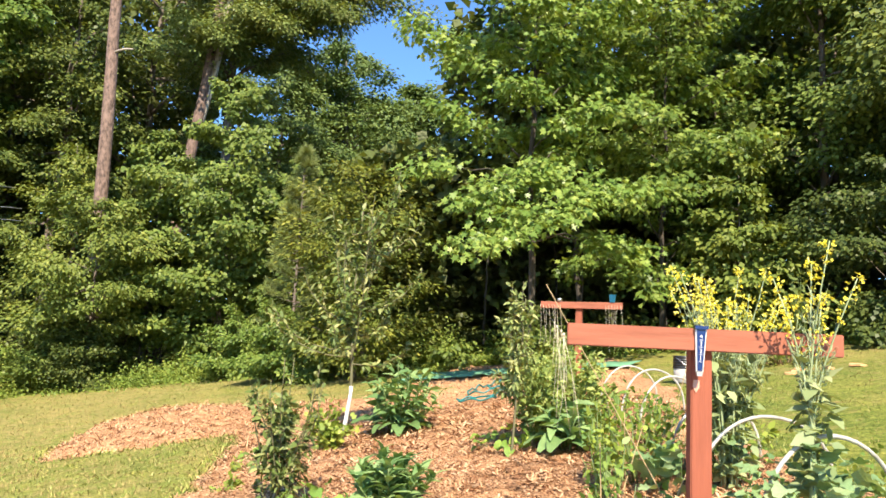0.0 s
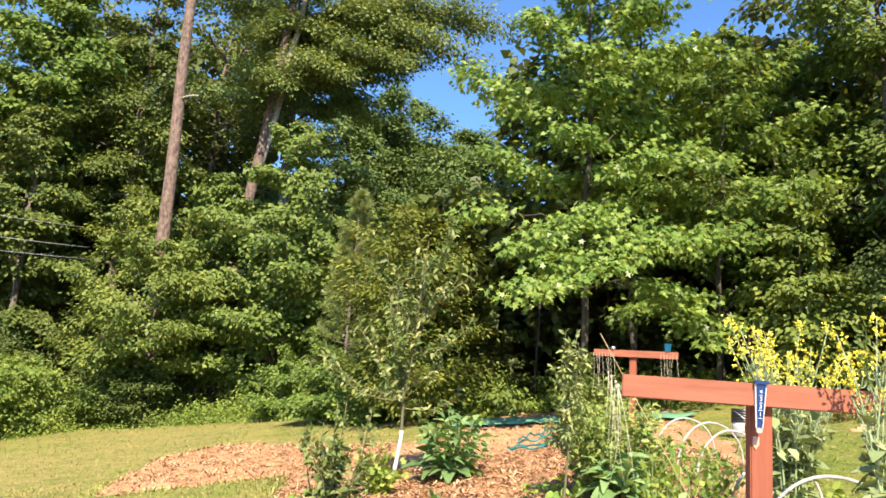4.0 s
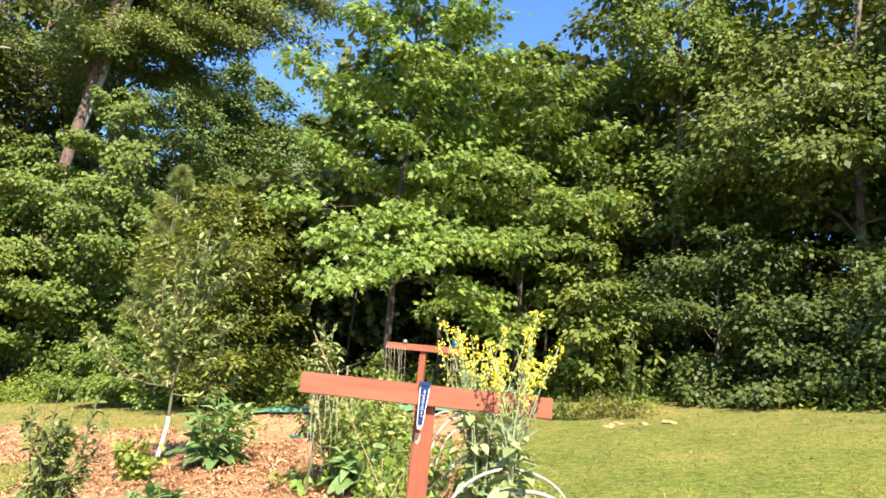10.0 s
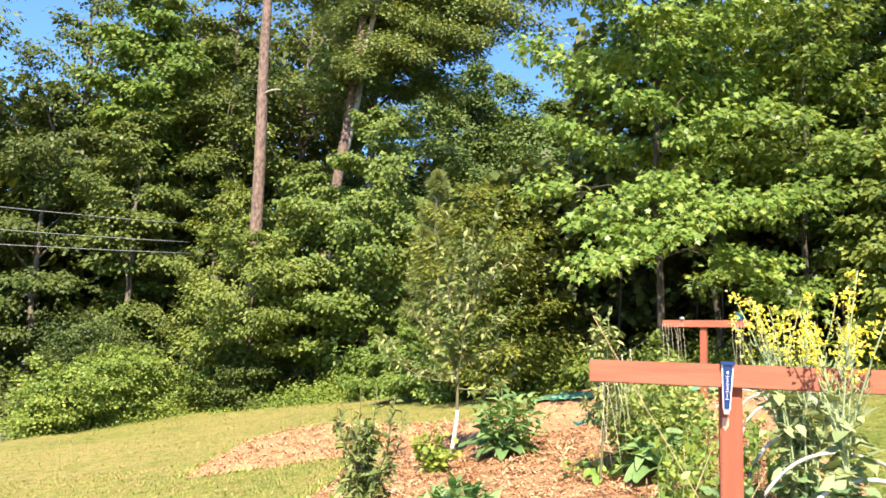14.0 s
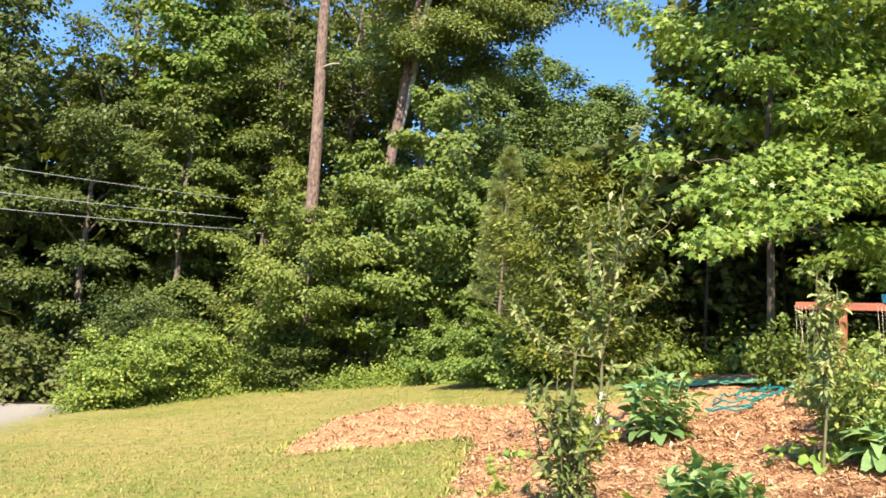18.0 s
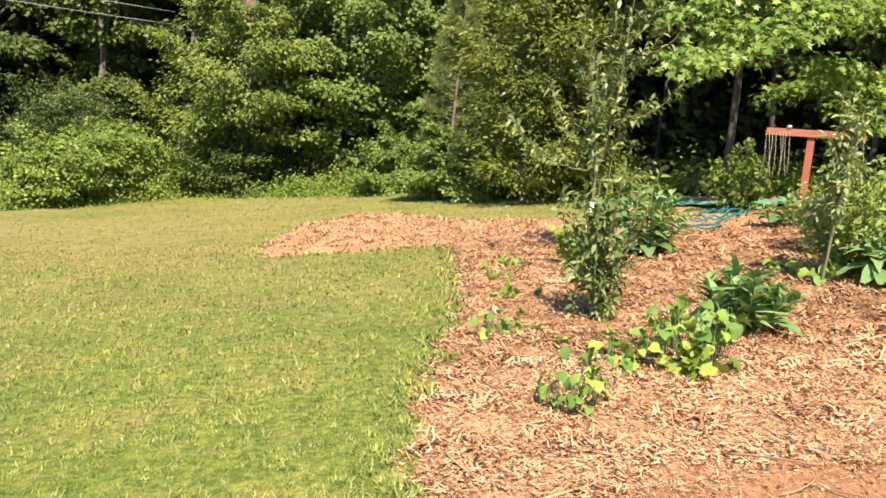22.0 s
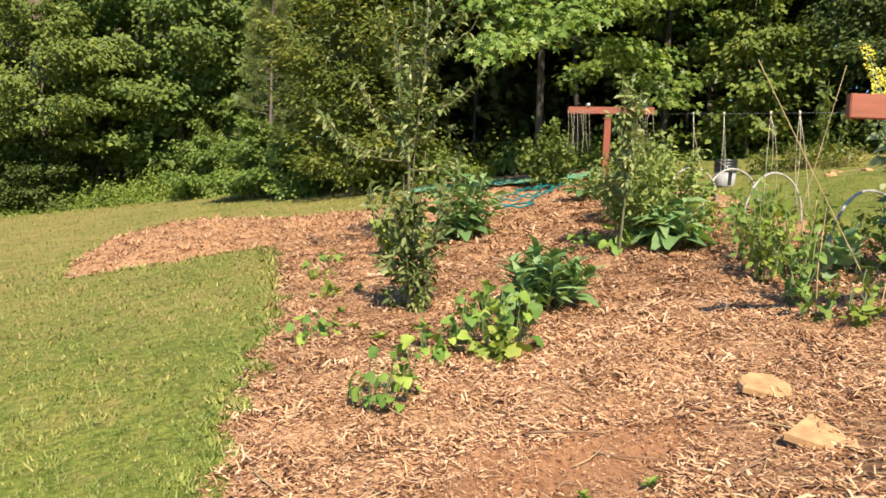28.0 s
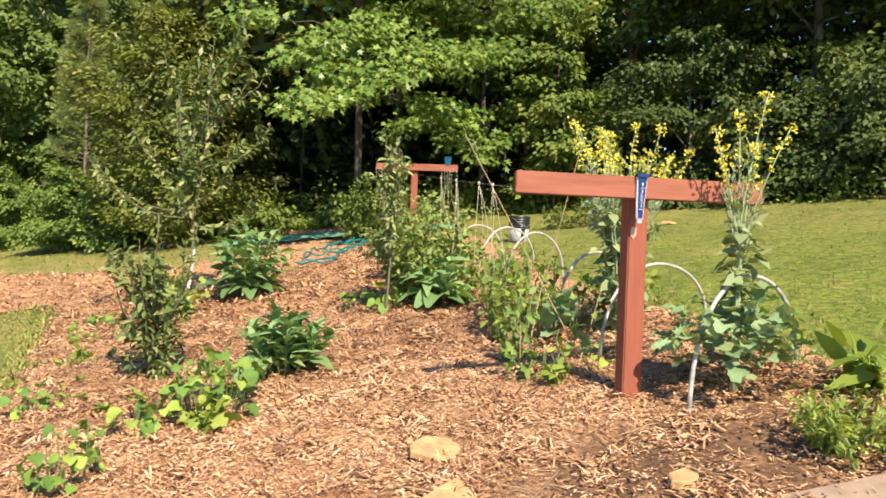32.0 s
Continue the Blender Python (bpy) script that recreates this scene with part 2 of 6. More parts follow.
# dark brown bark for trunks at the wood, with shade put into the colour
M_DARKBARK = bark_mat("dark_shaded_bark", (0.025, 0.02, 0.015), (0.075, 0.06, 0.045))
M_DEADWOOD = bark_mat("pale_dead_wood", (0.22, 0.18, 0.14), (0.42, 0.36, 0.28), 6.0)
M_TWIG = plain_mat("green_twig", (0.14, 0.13, 0.06), 0.7, 0.3)
M_STEM = plain_mat("green_stem", (0.16, 0.22, 0.07), 0.55, 0.25)
M_PALESTEM = plain_mat("pale_green_stem", (0.3, 0.36, 0.18), 0.5, 0.2)
M_WHITEPAINT = plain_mat("white_trunk_paint", (0.66, 0.63, 0.58), 0.8, 0.3, 26.0, 0, 0.004)
M_CANE = plain_mat("dry_cane", (0.42, 0.3, 0.15), 0.7, 0.25)
M_TWINE = plain_mat("twine", (0.6, 0.53, 0.37), 0.9, 0.2)
M_HOSE = plain_mat("teal_hose", (0.012, 0.16, 0.155), 0.35, 0.2)
M_MAT = plain_mat("green_matting", (0.13, 0.3, 0.17), 0.8, 0.22, 5.0, 0, 0.004)
M_BLACK = plain_mat("black_plastic", (0.02, 0.02, 0.02), 0.4, 0.2)
M_GREYWHITE = plain_mat("dusty_white_plastic", (0.38, 0.365, 0.34), 0.5, 0.2)
M_WHITE = plain_mat("white_plastic", (0.75, 0.74, 0.72), 0.35, 0.06)
M_BLUE = plain_mat("blue_plastic", (0.02, 0.46, 0.95), 0.3, 0.1)
M_NAVY = plain_mat("navy_gauge_face", (0.012, 0.03, 0.125), 0.25, 0.1)
M_CLEAR = plain_mat("pale_bare_wood", (0.6, 0.3, 0.2), 0.35, 0.1)
M_TIN = plain_mat("tin", (0.6, 0.6, 0.6), 0.3, 0.1, 8, 0.9)
M_CABLE = plain_mat("grey_cable", (0.28, 0.28, 0.285), 0.5, 0.1)
M_PETAL = island_mat("yellow_petal", ((0.0, (0.68, 0.58, 0.03)), (0.6, (0.83, 0.75, 0.09)), (1.0, (0.88, 0.84, 0.26))), 0.6)
L_GUM = leaf_mat("sweetgum_leaf", (0.062, 0.138, 0.034), (0.144, 0.256, 0.06), (0.29, 0.415, 0.118), 0.3, 0.38)
L_LIME = leaf_mat("yellow_green_leaf", (0.06, 0.126, 0.03), (0.117, 0.205, 0.047), (0.23, 0.33, 0.084), 0.3, 0.42)
L_TULIP = leaf_mat("tulip_tree_leaf", (0.056, 0.11, 0.03), (0.115, 0.19, 0.048), (0.22, 0.31, 0.08), 0.3, 0.45)
L_OAKGREY = leaf_mat("grey_green_oak_leaf", (0.07, 0.124, 0.04), (0.134, 0.2, 0.062), (0.225, 0.3, 0.092), 0.25, 0.45)
L_FAR = leaf_mat("far_oak_leaf", (0.066, 0.128, 0.044), (0.11, 0.19, 0.064), (0.165, 0.255, 0.085), 0.25, 0.5)
L_MAPLE = leaf_mat("maple_leaf", (0.066, 0.118, 0.03), (0.13, 0.196, 0.047), (0.225, 0.296, 0.072), 0.28)
L_OAK = leaf_mat("oak_leaf", (0.05, 0.092, 0.026), (0.096, 0.148, 0.04), (0.175, 0.238, 0.058), 0.25)
# darker copy of oak_leaf, about 0.7 of its tone: shade put into the colour
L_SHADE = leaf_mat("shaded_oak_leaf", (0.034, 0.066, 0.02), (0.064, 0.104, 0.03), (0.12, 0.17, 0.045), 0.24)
# shade of the wood's interior is put into this leaf colour
L_DEEP = leaf_mat("deep_wood_shade_leaf", (0.085, 0.078, 0.036), (0.086, 0.128, 0.04), (0.125, 0.178, 0.05))
L_BRIGHT = leaf_mat("bright_edge_leaf", (0.1, 0.187, 0.036), (0.165, 0.267, 0.061), (0.262, 0.345, 0.085))
L_OLIVE = leaf_mat("olive_shrub_leaf", (0.06, 0.1, 0.022), (0.112, 0.162, 0.035), (0.22, 0.265, 0.055), 0.26, 0.42)
L_PINE = leaf_mat("pine_needle", (0.1, 0.16, 0.06), (0.17, 0.24, 0.09), (0.25, 0.32, 0.13), 0.2)
L_PEAR = leaf_mat("fruit_tree_leaf", (0.06, 0.12, 0.038), (0.125, 0.195, 0.062), (0.33, 0.385, 0.185), 0.22, 0.4, 3.0)
L_WEED = leaf_mat("weed_leaf", (0.13, 0.22, 0.04), (0.21, 0.32, 0.06), (0.33, 0.44, 0.12), 0.3, 0.5, 3.0)
L_FERN = leaf_mat("feathery_leaf", (0.119, 0.208, 0.057), (0.211, 0.318, 0.095), (0.370, 0.454, 0.177), 0.25, 0.55, 3.0)
L_APPLE = leaf_mat("young_apple_leaf", (0.092, 0.162, 0.057), (0.198, 0.286, 0.108), (0.409, 0.481, 0.253), 0.22, 0.52, 3.0)
L_HERB = leaf_mat("herb_leaf", (0.076, 0.166, 0.037), (0.152, 0.271, 0.063), (0.253, 0.382, 0.113), 0.28, 0.42, 3.0)
L_KALE = leaf_mat("grey_green_leaf", (0.13, 0.21, 0.1), (0.21, 0.3, 0.155), (0.32, 0.4, 0.24), 0.2, 0.5, 3.0)
B_COMFREY = blade_mat("comfrey_leaf", (0.11, 0.2, 0.07), (0.19, 0.3, 0.11), (0.3, 0.41, 0.175))
B_SQUASH = blade_mat("squash_leaf", (0.12, 0.215, 0.045), (0.2, 0.315, 0.058), (0.37, 0.465, 0.085))
B_KALE = blade_mat("kale_leaf", (0.14, 0.24, 0.105), (0.23, 0.34, 0.16), (0.34, 0.44, 0.24))


# ---- mesh helpers ----
def thing(name, x, y, label="", category="", group="", kind="", z=None):
    ob = new(name)
    ob.location = (x, y, hz(x, y) if z is None else z)
    return tagged(ob, label, category, group, kind)


def link(name, me, parent=None, label="", m=None):
    ob = new(name, me)
    if parent is not None:
        ob.parent = parent
    if m is not None:
        ob.matrix_basis = m
    if label:
        ob["label"] = label
    return ob


def part(name, bm, material, parent, label=""):
    me = bpy.data.meshes.new(name)
    bm.to_mesh(me)
    bm.free()
    me.materials.append(material)
    return link(name, me, parent, label)


def raw_mesh(name, verts, loops, counts, material, smooth=False):
    """A mesh from arrays: places, the corners of all faces in a row, and how many corners each face has."""
    me = bpy.data.meshes.new(name)
    verts, loops, counts = np.asarray(verts, np.float32), np.asarray(loops, np.int32), np.asarray(counts, np.int32)
    me.vertices.add(len(verts))
    me.vertices.foreach_set("co", verts.ravel())
    me.loops.add(len(loops))
    me.loops.foreach_set("vertex_index", loops)
    me.polygons.add(len(counts))
    me.polygons.foreach_set("loop_start", np.concatenate(([0], np.cumsum(counts)[:-1])).astype(np.int32))
    me.polygons.foreach_set("loop_total", counts)
    if smooth:
        me.polygons.foreach_set("use_smooth", np.ones(len(counts), bool))
    me.materials.append(material)
    me.update(calc_edges=True)
    return me


def unit(v):
    return v / np.maximum(np.linalg.norm(v, axis=-1, keepdims=True), 1e-9)


STAR = np.array([(0, 0), (0.02, 0.5), (0.36, 0.26), (0.62, 0.62), (0.58, 0.18), (1.0, 0), (0.58, -0.18), (0.62, -0.62), (0.36, -0.26), (0.02, -0.5)])
OVAL = np.array([(0, 0), (0.25, 0.24), (0.62, 0.22), (1, 0), (0.62, -0.22), (0.25, -0.24)])
LOBED = np.array([(0, 0), (0.3, 0.42), (0.5, 0.2), (0.78, 0.34), (1, 0), (0.78, -0.34), (0.5, -0.2), (0.3, -0.42)])
DIAMOND = np.array([(0, 0), (0.45, 0.3), (1, 0), (0.45, -0.3)])
NEEDLE = np.array([(0, -0.025), (0, 0.025), (1, 0)])


def leaf_mesh(name, pos, axis, normal, size, shape, material, fold=0.12):
    """Many single leaves, each a small folded blade of the given outline."""
    axis = unit(axis)
    side = unit(np.cross(normal, axis))
    nrm = np.cross(axis, side)
    k = len(shape)
    u, v = shape[:, 0][None, :, None], shape[:, 1][None, :, None]
    s = np.asarray(size)[:, None, None]
    p = pos[:, None, :] + s * (u * axis[:, None, :] + v * side[:, None, :] + (fold * np.abs(v) - 0.25 * u * u) * nrm[:, None, :])
    n = len(pos)
    return raw_mesh(name, p.reshape(-1, 3), np.arange(n * k), np.full(n, k), material)


class Tubes:
    """Collects tapered tubes into one mesh."""

    def __init__(self):
        self.v, self.l, self.c, self.n = [], [], [], 0

    def add(self, pts, radii, sides=6):
        pts = np.asarray(pts, float)
        radii = np.broadcast_to(np.asarray(radii, float), (len(pts),))
        d = unit(np.gradient(pts, axis=0))
        ref = np.where(np.abs(d[:, 2:3]) > 0.9, np.array([[1.0, 0, 0]]), np.array([[0, 0, 1.0]]))
        a = unit(np.cross(d, ref))
        b = np.cross(d, a)
        ang = np.linspace(0, 2 * np.pi, sides, endpoint=False)
        ring = pts[:, None, :] + radii[:, None, None] * (np.cos(ang)[None, :, None] * a[:, None, :] + np.sin(ang)[None, :, None] * b[:, None, :])
        self.v.append(ring.reshape(-1, 3))
        i = np.arange(len(pts) - 1)[:, None] * sides
        j, j2 = np.arange(sides)[None, :], (np.arange(sides)[None, :] + 1) % sides
        q = np.stack([i + j, i + j2, i + sides + j2, i + sides + j], -1).reshape(-1, 4) + self.n
        self.l.append(q.ravel())
        self.c.append(np.full(len(q), 4))
        for start, order in ((0, 1), ((len(pts) - 1) * sides, -1)):
            cap = (np.arange(sides)[::-order] + start + self.n)
            self.l.append(cap)
            self.c.append(np.array([sides]))
        self.n += len(pts) * sides
        return self

    def mesh(self, name, material):
        return raw_mesh(name, np.concatenate(self.v), np.concatenate(self.l), np.concatenate(self.c), material, True)


def curve_pts(a, b, sag=(0, 0, 0), n=6, wobble=0.0, rng=None):
    t = np.linspace(0, 1, n)[:, None]
    p = np.asarray(a, float) * (1 - t) + np.asarray(b, float) * t + np.asarray(sag, float) * 4 * t * (1 - t)
    if wobble and rng is not None:
        p[1:-1] += rng.normal(0, wobble, (n - 2, 3))
    return p


def box(bm, cx, cy, cz, sx, sy, sz, bev=0.0, m=None):
    r = bmesh.ops.create_cube(bm, size=1)
    bmesh.ops.scale(bm, vec=(sx, sy, sz), verts=r["verts"])
    if bev:
        es = list({e for v in r["verts"] for e in v.link_edges})
        res = bmesh.ops.bevel(bm, geom=es, offset=bev, segments=2, affect="EDGES")
        vs = list({v for f in res["faces"] for v in f.verts} | {v for v in r["verts"] if v.is_valid})
    else:
        vs = r["verts"]
    bmesh.ops.translate(bm, vec=(cx, cy, cz), verts=vs)
    if m is not None:
        bmesh.ops.transform(bm, matrix=m, verts=vs)
    return bm


def lathe(bm, profile, sides=24):
    rings = []
    for r, z in profile:
        rings.append([bm.verts.new((r * math.cos(a), r * math.sin(a), z)) for a in np.linspace(0, 2 * math.pi, sides, endpoint=False)])
    for lo, hi in zip(rings, rings[1:]):
        for i in range(sides):
            f = bm.faces.new((lo[i], lo[(i + 1) % sides], hi[(i + 1) % sides], hi[i]))
            f.smooth = True
    bm.faces.new(rings[0][::-1])
    return bm


# ---- setting ----
def axis_steps(fine_lo, fine_hi, step, far):
    mid = np.arange(fine_lo, fine_hi + 1e-6, step)
    out = [step * 1.35 ** k for k in range(60)]
    grow = np.cumsum(out)
    grow = grow[grow < far]
    return np.concatenate((fine_lo - grow[::-1], mid, fine_hi + grow))


def wood_line(x):
    """Where lawn ends and wood begins, as y for a given x."""
    return np.interp(x, [-40, -12.5, -11, -8, -3, 0.1, 1.7, 3.2, 6.5, 8.7, 10, 10.6, 40], [9, 15, 21.5, 26.3, 25.2, 22.8, 19.5, 17.6, 17.0, 13.6, 10.0, 3.0, -40])


def sheet(name, xs, ys, zz, keep=None, material=None, cover=None):
    nx, ny = len(xs), len(ys)
    gx, gy = np.meshgrid(xs, ys)
    v = np.stack([gx, gy, zz], -1).reshape(-1, 3)
    i, j = np.meshgrid(np.arange(nx - 1), np.arange(ny - 1))
    a = (j * nx + i)
    q = np.stack([a, a + 1, a + nx + 1, a + nx], -1).reshape(-1, 4)
    if keep is not None:
        k = keep.reshape(-1)
        q = q[k[q].all(1)]
        used = np.unique(q)
        remap = np.zeros(len(v), int)
        remap[used] = np.arange(len(used))
        v, q = v[used], remap[q]
        if cover is not None:
            cover = cover.reshape(-1, 4)[used]
    me = raw_mesh(name, v, q.ravel(), np.full(len(q), 4), material, True)
    if cover is not None:
        at = me.color_attributes.new("cover", "FLOAT_COLOR", "POINT")
        at.data.foreach_set("color", np.asarray(cover, np.float32).reshape(-1, 4).ravel())
    return me


def ripple(gx, gy, s, seed):
    """Cheap smooth noise from sums of sines, about -1 to 1."""
    r = np.random.default_rng(seed)
    out = np.zeros_like(gx)
    for _ in range(7):
        a, f, p = r.uniform(0, 6.28), r.uniform(0.6, 1.8) / s, r.uniform(0, 6.28)
        out += np.sin(f * (gx * np.cos(a) + gy * np.sin(a)) * 6.28 + p)
    return out / 3.2


# the mulched bed: a path down the middle, a heap reaching west over the lawn, the hoop bed to the east
BED = np.array([(-1.42, 2.0), (-1.42, 4.1), (-1.3, 5.2), (-1.12, 6.2), (-0.95, 7.8), (-0.86, 10.4), (-0.95, 11.3), (-2.2, 11.25), (-3.35, 11.15), (-3.5, 12.4), (-3.35, 14.6), (-1.8, 15.6), (0.2, 14.2),
                (1.5, 13.9), (2.2, 16.6), (3.5, 17.8), (6.2, 15.6), (5.2, 12.0), (4.75, 9.8), (4.0, 7.9), (3.55, 6.2), (3.25, 4.3), (3.0, 3.1), (2.7, 2.3), (0.2, 2.4), (-0.2, 2.0)])


def edge_distance(x, y, poly):
    """Signed distance to a closed outline, positive inside."""
    inside = np.zeros(np.shape(x), bool)
    best = np.full(np.shape(x), 1e9)
    for (x0, y0), (x1, y1) in zip(poly, np.roll(poly, -1, 0)):
        dx, dy = x1 - x0, y1 - y0
        t = np.clip(((x - x0) * dx + (y - y0) * dy) / (dx * dx + dy * dy), 0, 1)
        best = np.minimum(best, np.hypot(x - x0 - t * dx, y - y0 - t * dy))
        hit = ((y0 > y) != (y1 > y))
        with np.errstate(divide="ignore", invalid="ignore"):
            inside ^= hit & (x < (x1 - x0) * (y - y0) / (y1 - y0 + 1e-12) + x0)
    return np.where(inside, best, -best)


BARE = ((-2.44, 5.87, 0.22), (-1.9, 8.7, 0.3), (8.4, 7.5, 0.55), (6.6, 9.7, 0.6), (5.3, 10.6, 0.4), (-1.75, 3.3, 0.1), (-2.9, 4.6, 0.12), (-1.6, 8.1, 0.22), (-3.3, 7.1, 0.16), (-2.3, 9.9, 0.3), (-4.4, 6.2, 0.2))
xs, ys = axis_steps(-12, 13, 0.25, 600), axis_steps(-2, 27, 0.25, 600)
gx, gy = np.meshgrid(xs, ys)
gz = zg(np.clip(gx, -80, 80), gy) + 0.012 * ripple(gx, gy, 1.6, 3) - 0.09 * np.clip((edge_distance(gx, gy, BED) - 0.1) / 0.3, 0, 1)
wood = 1 / (1 + np.exp(-np.clip((gy - wood_line(gx)) / 0.35, -40, 40)))
lane = 1 / (1 + np.exp(np.clip((gx + 10.75 + 0.2 * (gy - 15.4)) / 0.25, -40, 40))) * (gy < 22.3)
dry = np.clip(0.75 + 0.3 * ripple(gx, gy, 7.0, 8), 0, 1) * np.clip((gy - 4) / 8, 0, 1) * np.where(gx < 3, 1.0, 0.72)
for px, py, pr in BARE:
    dry = np.maximum(dry, 0.9 * np.exp(-((gx - px) / pr) ** 2 - ((gy - py) / (0.6 * pr)) ** 2))
ground = link("ground", sheet("ground", xs, ys, gz, None, M_GROUND, np.stack([wood * (1 - lane), lane, dry * (1 - wood), np.ones_like(gx)], -1)))
tagged(ground, "sloping mown lawn of green and straw-coloured grass", "ground", kind="structure")

def bed_height(x, y):
    d = edge_distance(x, y, BED) + 0.07 * ripple(x, y, 0.45, 12)
    heap = 0.28 * np.exp(-((x + 2.1) / 1.3) ** 2 - ((y - 13.3) / 1.25) ** 2)
    lumps = 0.01 * ripple(x, y, 0.3, 5) + 0.012 * ripple(x, y, 1.1, 6) + 0.025 * ripple(x, y, 0.4, 7) * np.clip((y - 10.5) * 2, 0, 1)
    return d, zg(x, y) + np.clip(d / 0.25, 0, 1) * (0.03 + heap + lumps) - 0.015


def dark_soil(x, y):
    """Darker soil and litter towards the patio's corner and under the hoop bed."""
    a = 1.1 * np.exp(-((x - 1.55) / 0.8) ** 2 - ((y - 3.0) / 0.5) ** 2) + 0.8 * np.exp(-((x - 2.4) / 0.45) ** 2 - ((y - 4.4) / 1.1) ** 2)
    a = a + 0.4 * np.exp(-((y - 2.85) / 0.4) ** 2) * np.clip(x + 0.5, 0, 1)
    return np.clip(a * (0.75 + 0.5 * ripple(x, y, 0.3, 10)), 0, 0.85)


xs, ys = np.arange(-3.8, 6.2, 0.06), np.arange(1.9, 18.2, 0.06)
bx, by = np.meshgrid(xs, ys)
bd, bz = bed_height(bx, by)
clay = np.clip(1.6 * np.exp(-((bx + 0.15) / 0.65) ** 2 - ((by - 3.52) / 0.32) ** 2) + 0.9 * np.exp(-((bx - 0.1) / 0.25) ** 2 - ((by - 3.75) / 0.25) ** 2) - 0.3 + 0.25 * ripple(bx, by, 0.3, 9), 0, 0.9)
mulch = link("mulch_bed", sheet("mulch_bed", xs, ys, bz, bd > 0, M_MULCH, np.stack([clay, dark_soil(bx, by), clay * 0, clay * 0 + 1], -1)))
tagged(mulch, "wood-chip mulch bed with bare patches of red clay", "mulch", kind="structure")


def bed_z(x, y):
    return float(bed_height(np.array(x, float), np.array(y, float))[1])


def chips():
    r = np.random.default_rng(21)
    x, y, s = [], [], []
    for n, x0, x1, y0, y1, k in ((76000, -1.6, 2.9, 2.4, 4.6, 0.84), (80000, -1.4, 3.2, 4.6, 7.5, 1.0), (46000, -1.1, 4.0, 7.5, 11, 1.3), (12000, -3.6, 5.6, 11, 16.5, 1.4), (20000, -3.6, 0.6, 11, 15.6, 1.4)):
        x.append(r.uniform(x0, x1, n)), y.append(r.uniform(y0, y1, n)), s.append(np.full(n, k))
    x, y, s = map(np.concatenate, (x, y, s))
    d, z = bed_height(x, y)
    bare = np.clip((0.36 + 0.3 * ripple(x, y, 0.25, 9)) * np.exp(-((x + 0.15) / 0.6) ** 2 - ((y - 3.52) / 0.28) ** 2) + 0.35 * np.clip(ripple(x, y, 0.7, 24), 0, 1) + 0.72 * dark_soil(x, y), 0, 0.92)
    heaped = 0.5 + 0.5 * ripple(x, y, 0.5, 22)
    ok = (d > -0.05) & (r.random(len(x)) > bare) & (r.random(len(x)) < 0.55 + 0.6 * heaped)
    x, y, z, s = x[ok], y[ok], z[ok], s[ok]
    n = len(x)
    long = r.random(n) < 0.38
    length = s * np.where(long, r.uniform(0.035, 0.08, n), r.uniform(0.01, 0.042, n))
    length = length * np.clip(1.0 + 0.5 * ripple(x, y, 0.55, 23), 0.55, 1.7) * (1 - 0.5 * np.exp(-((x + 0.15) / 0.6) ** 2 - ((y - 3.52) / 0.28) ** 2))
    width = np.where(long, length * r.uniform(0.06, 0.15, n), np.minimum(length * r.uniform(0.14, 0.6, n), 0.015 * s))
    thick = np.minimum(width * r.uniform(0.25, 0.6, n), 0.004 * s)
    yaw, tilt, roll = r.uniform(0, 6.28, n), r.normal(0, 0.32, n) * np.where(y > 11, 1.2, np.where(y > 5, 0.8, 1.0)), r.normal(0, 0.6, n)
    ax = np.stack([np.cos(yaw) * np.cos(tilt), np.sin(yaw) * np.cos(tilt), np.sin(tilt)], -1)
    up = unit(np.stack([0.6 * np.sin(roll), 0.6 * np.cos(roll) * np.sin(tilt), np.ones(n)], -1))
    sd = unit(np.cross(up, ax))
    up = np.cross(ax, sd)
    # a splinter: two slopes along a low ridge, with ragged ends
    corner = np.array([(-1, -1, -1), (0.8, -0.7, -1), (-0.75, 0.15, 1), (1, 0.05, 0.6), (-0.85, 1, -1), (0.7, 0.8, -1)]) * 0.5
    corner = corner[None] * r.uniform(0.75, 1.25, (n, 6, 1))
    p = np.stack([x, y, z + 0.004 + r.uniform(0, 0.02, n) + length * np.abs(np.sin(tilt)) * 0.35], -1)[:, None, :]
    v = p + corner[:, :, 0:1] * (length[:, None, None] * ax[:, None, :]) + corner[:, :, 1:2] * (width[:, None, None] * sd[:, None, :]) + corner[:, :, 2:3] * (thick[:, None, None] * up[:, None, :])
    near = y < 5.2
    f = np.array([0, 1, 3, 2, 2, 3, 5, 4])
    loops = np.concatenate([(np.flatnonzero(near)[:, None] * 6 + f[None, :]).ravel(), (np.flatnonzero(~near)[:, None] * 6 + np.array([0, 1, 5, 4])[None, :]).ravel()])
    tagged(link("wood_chips", raw_mesh("wood_chips", v.reshape(-1, 3), loops, np.full(len(loops) // 4, 4), M_CHIP)), "loose tan and brown wood chips strewn over the bed", "wood chips", kind="stuff")


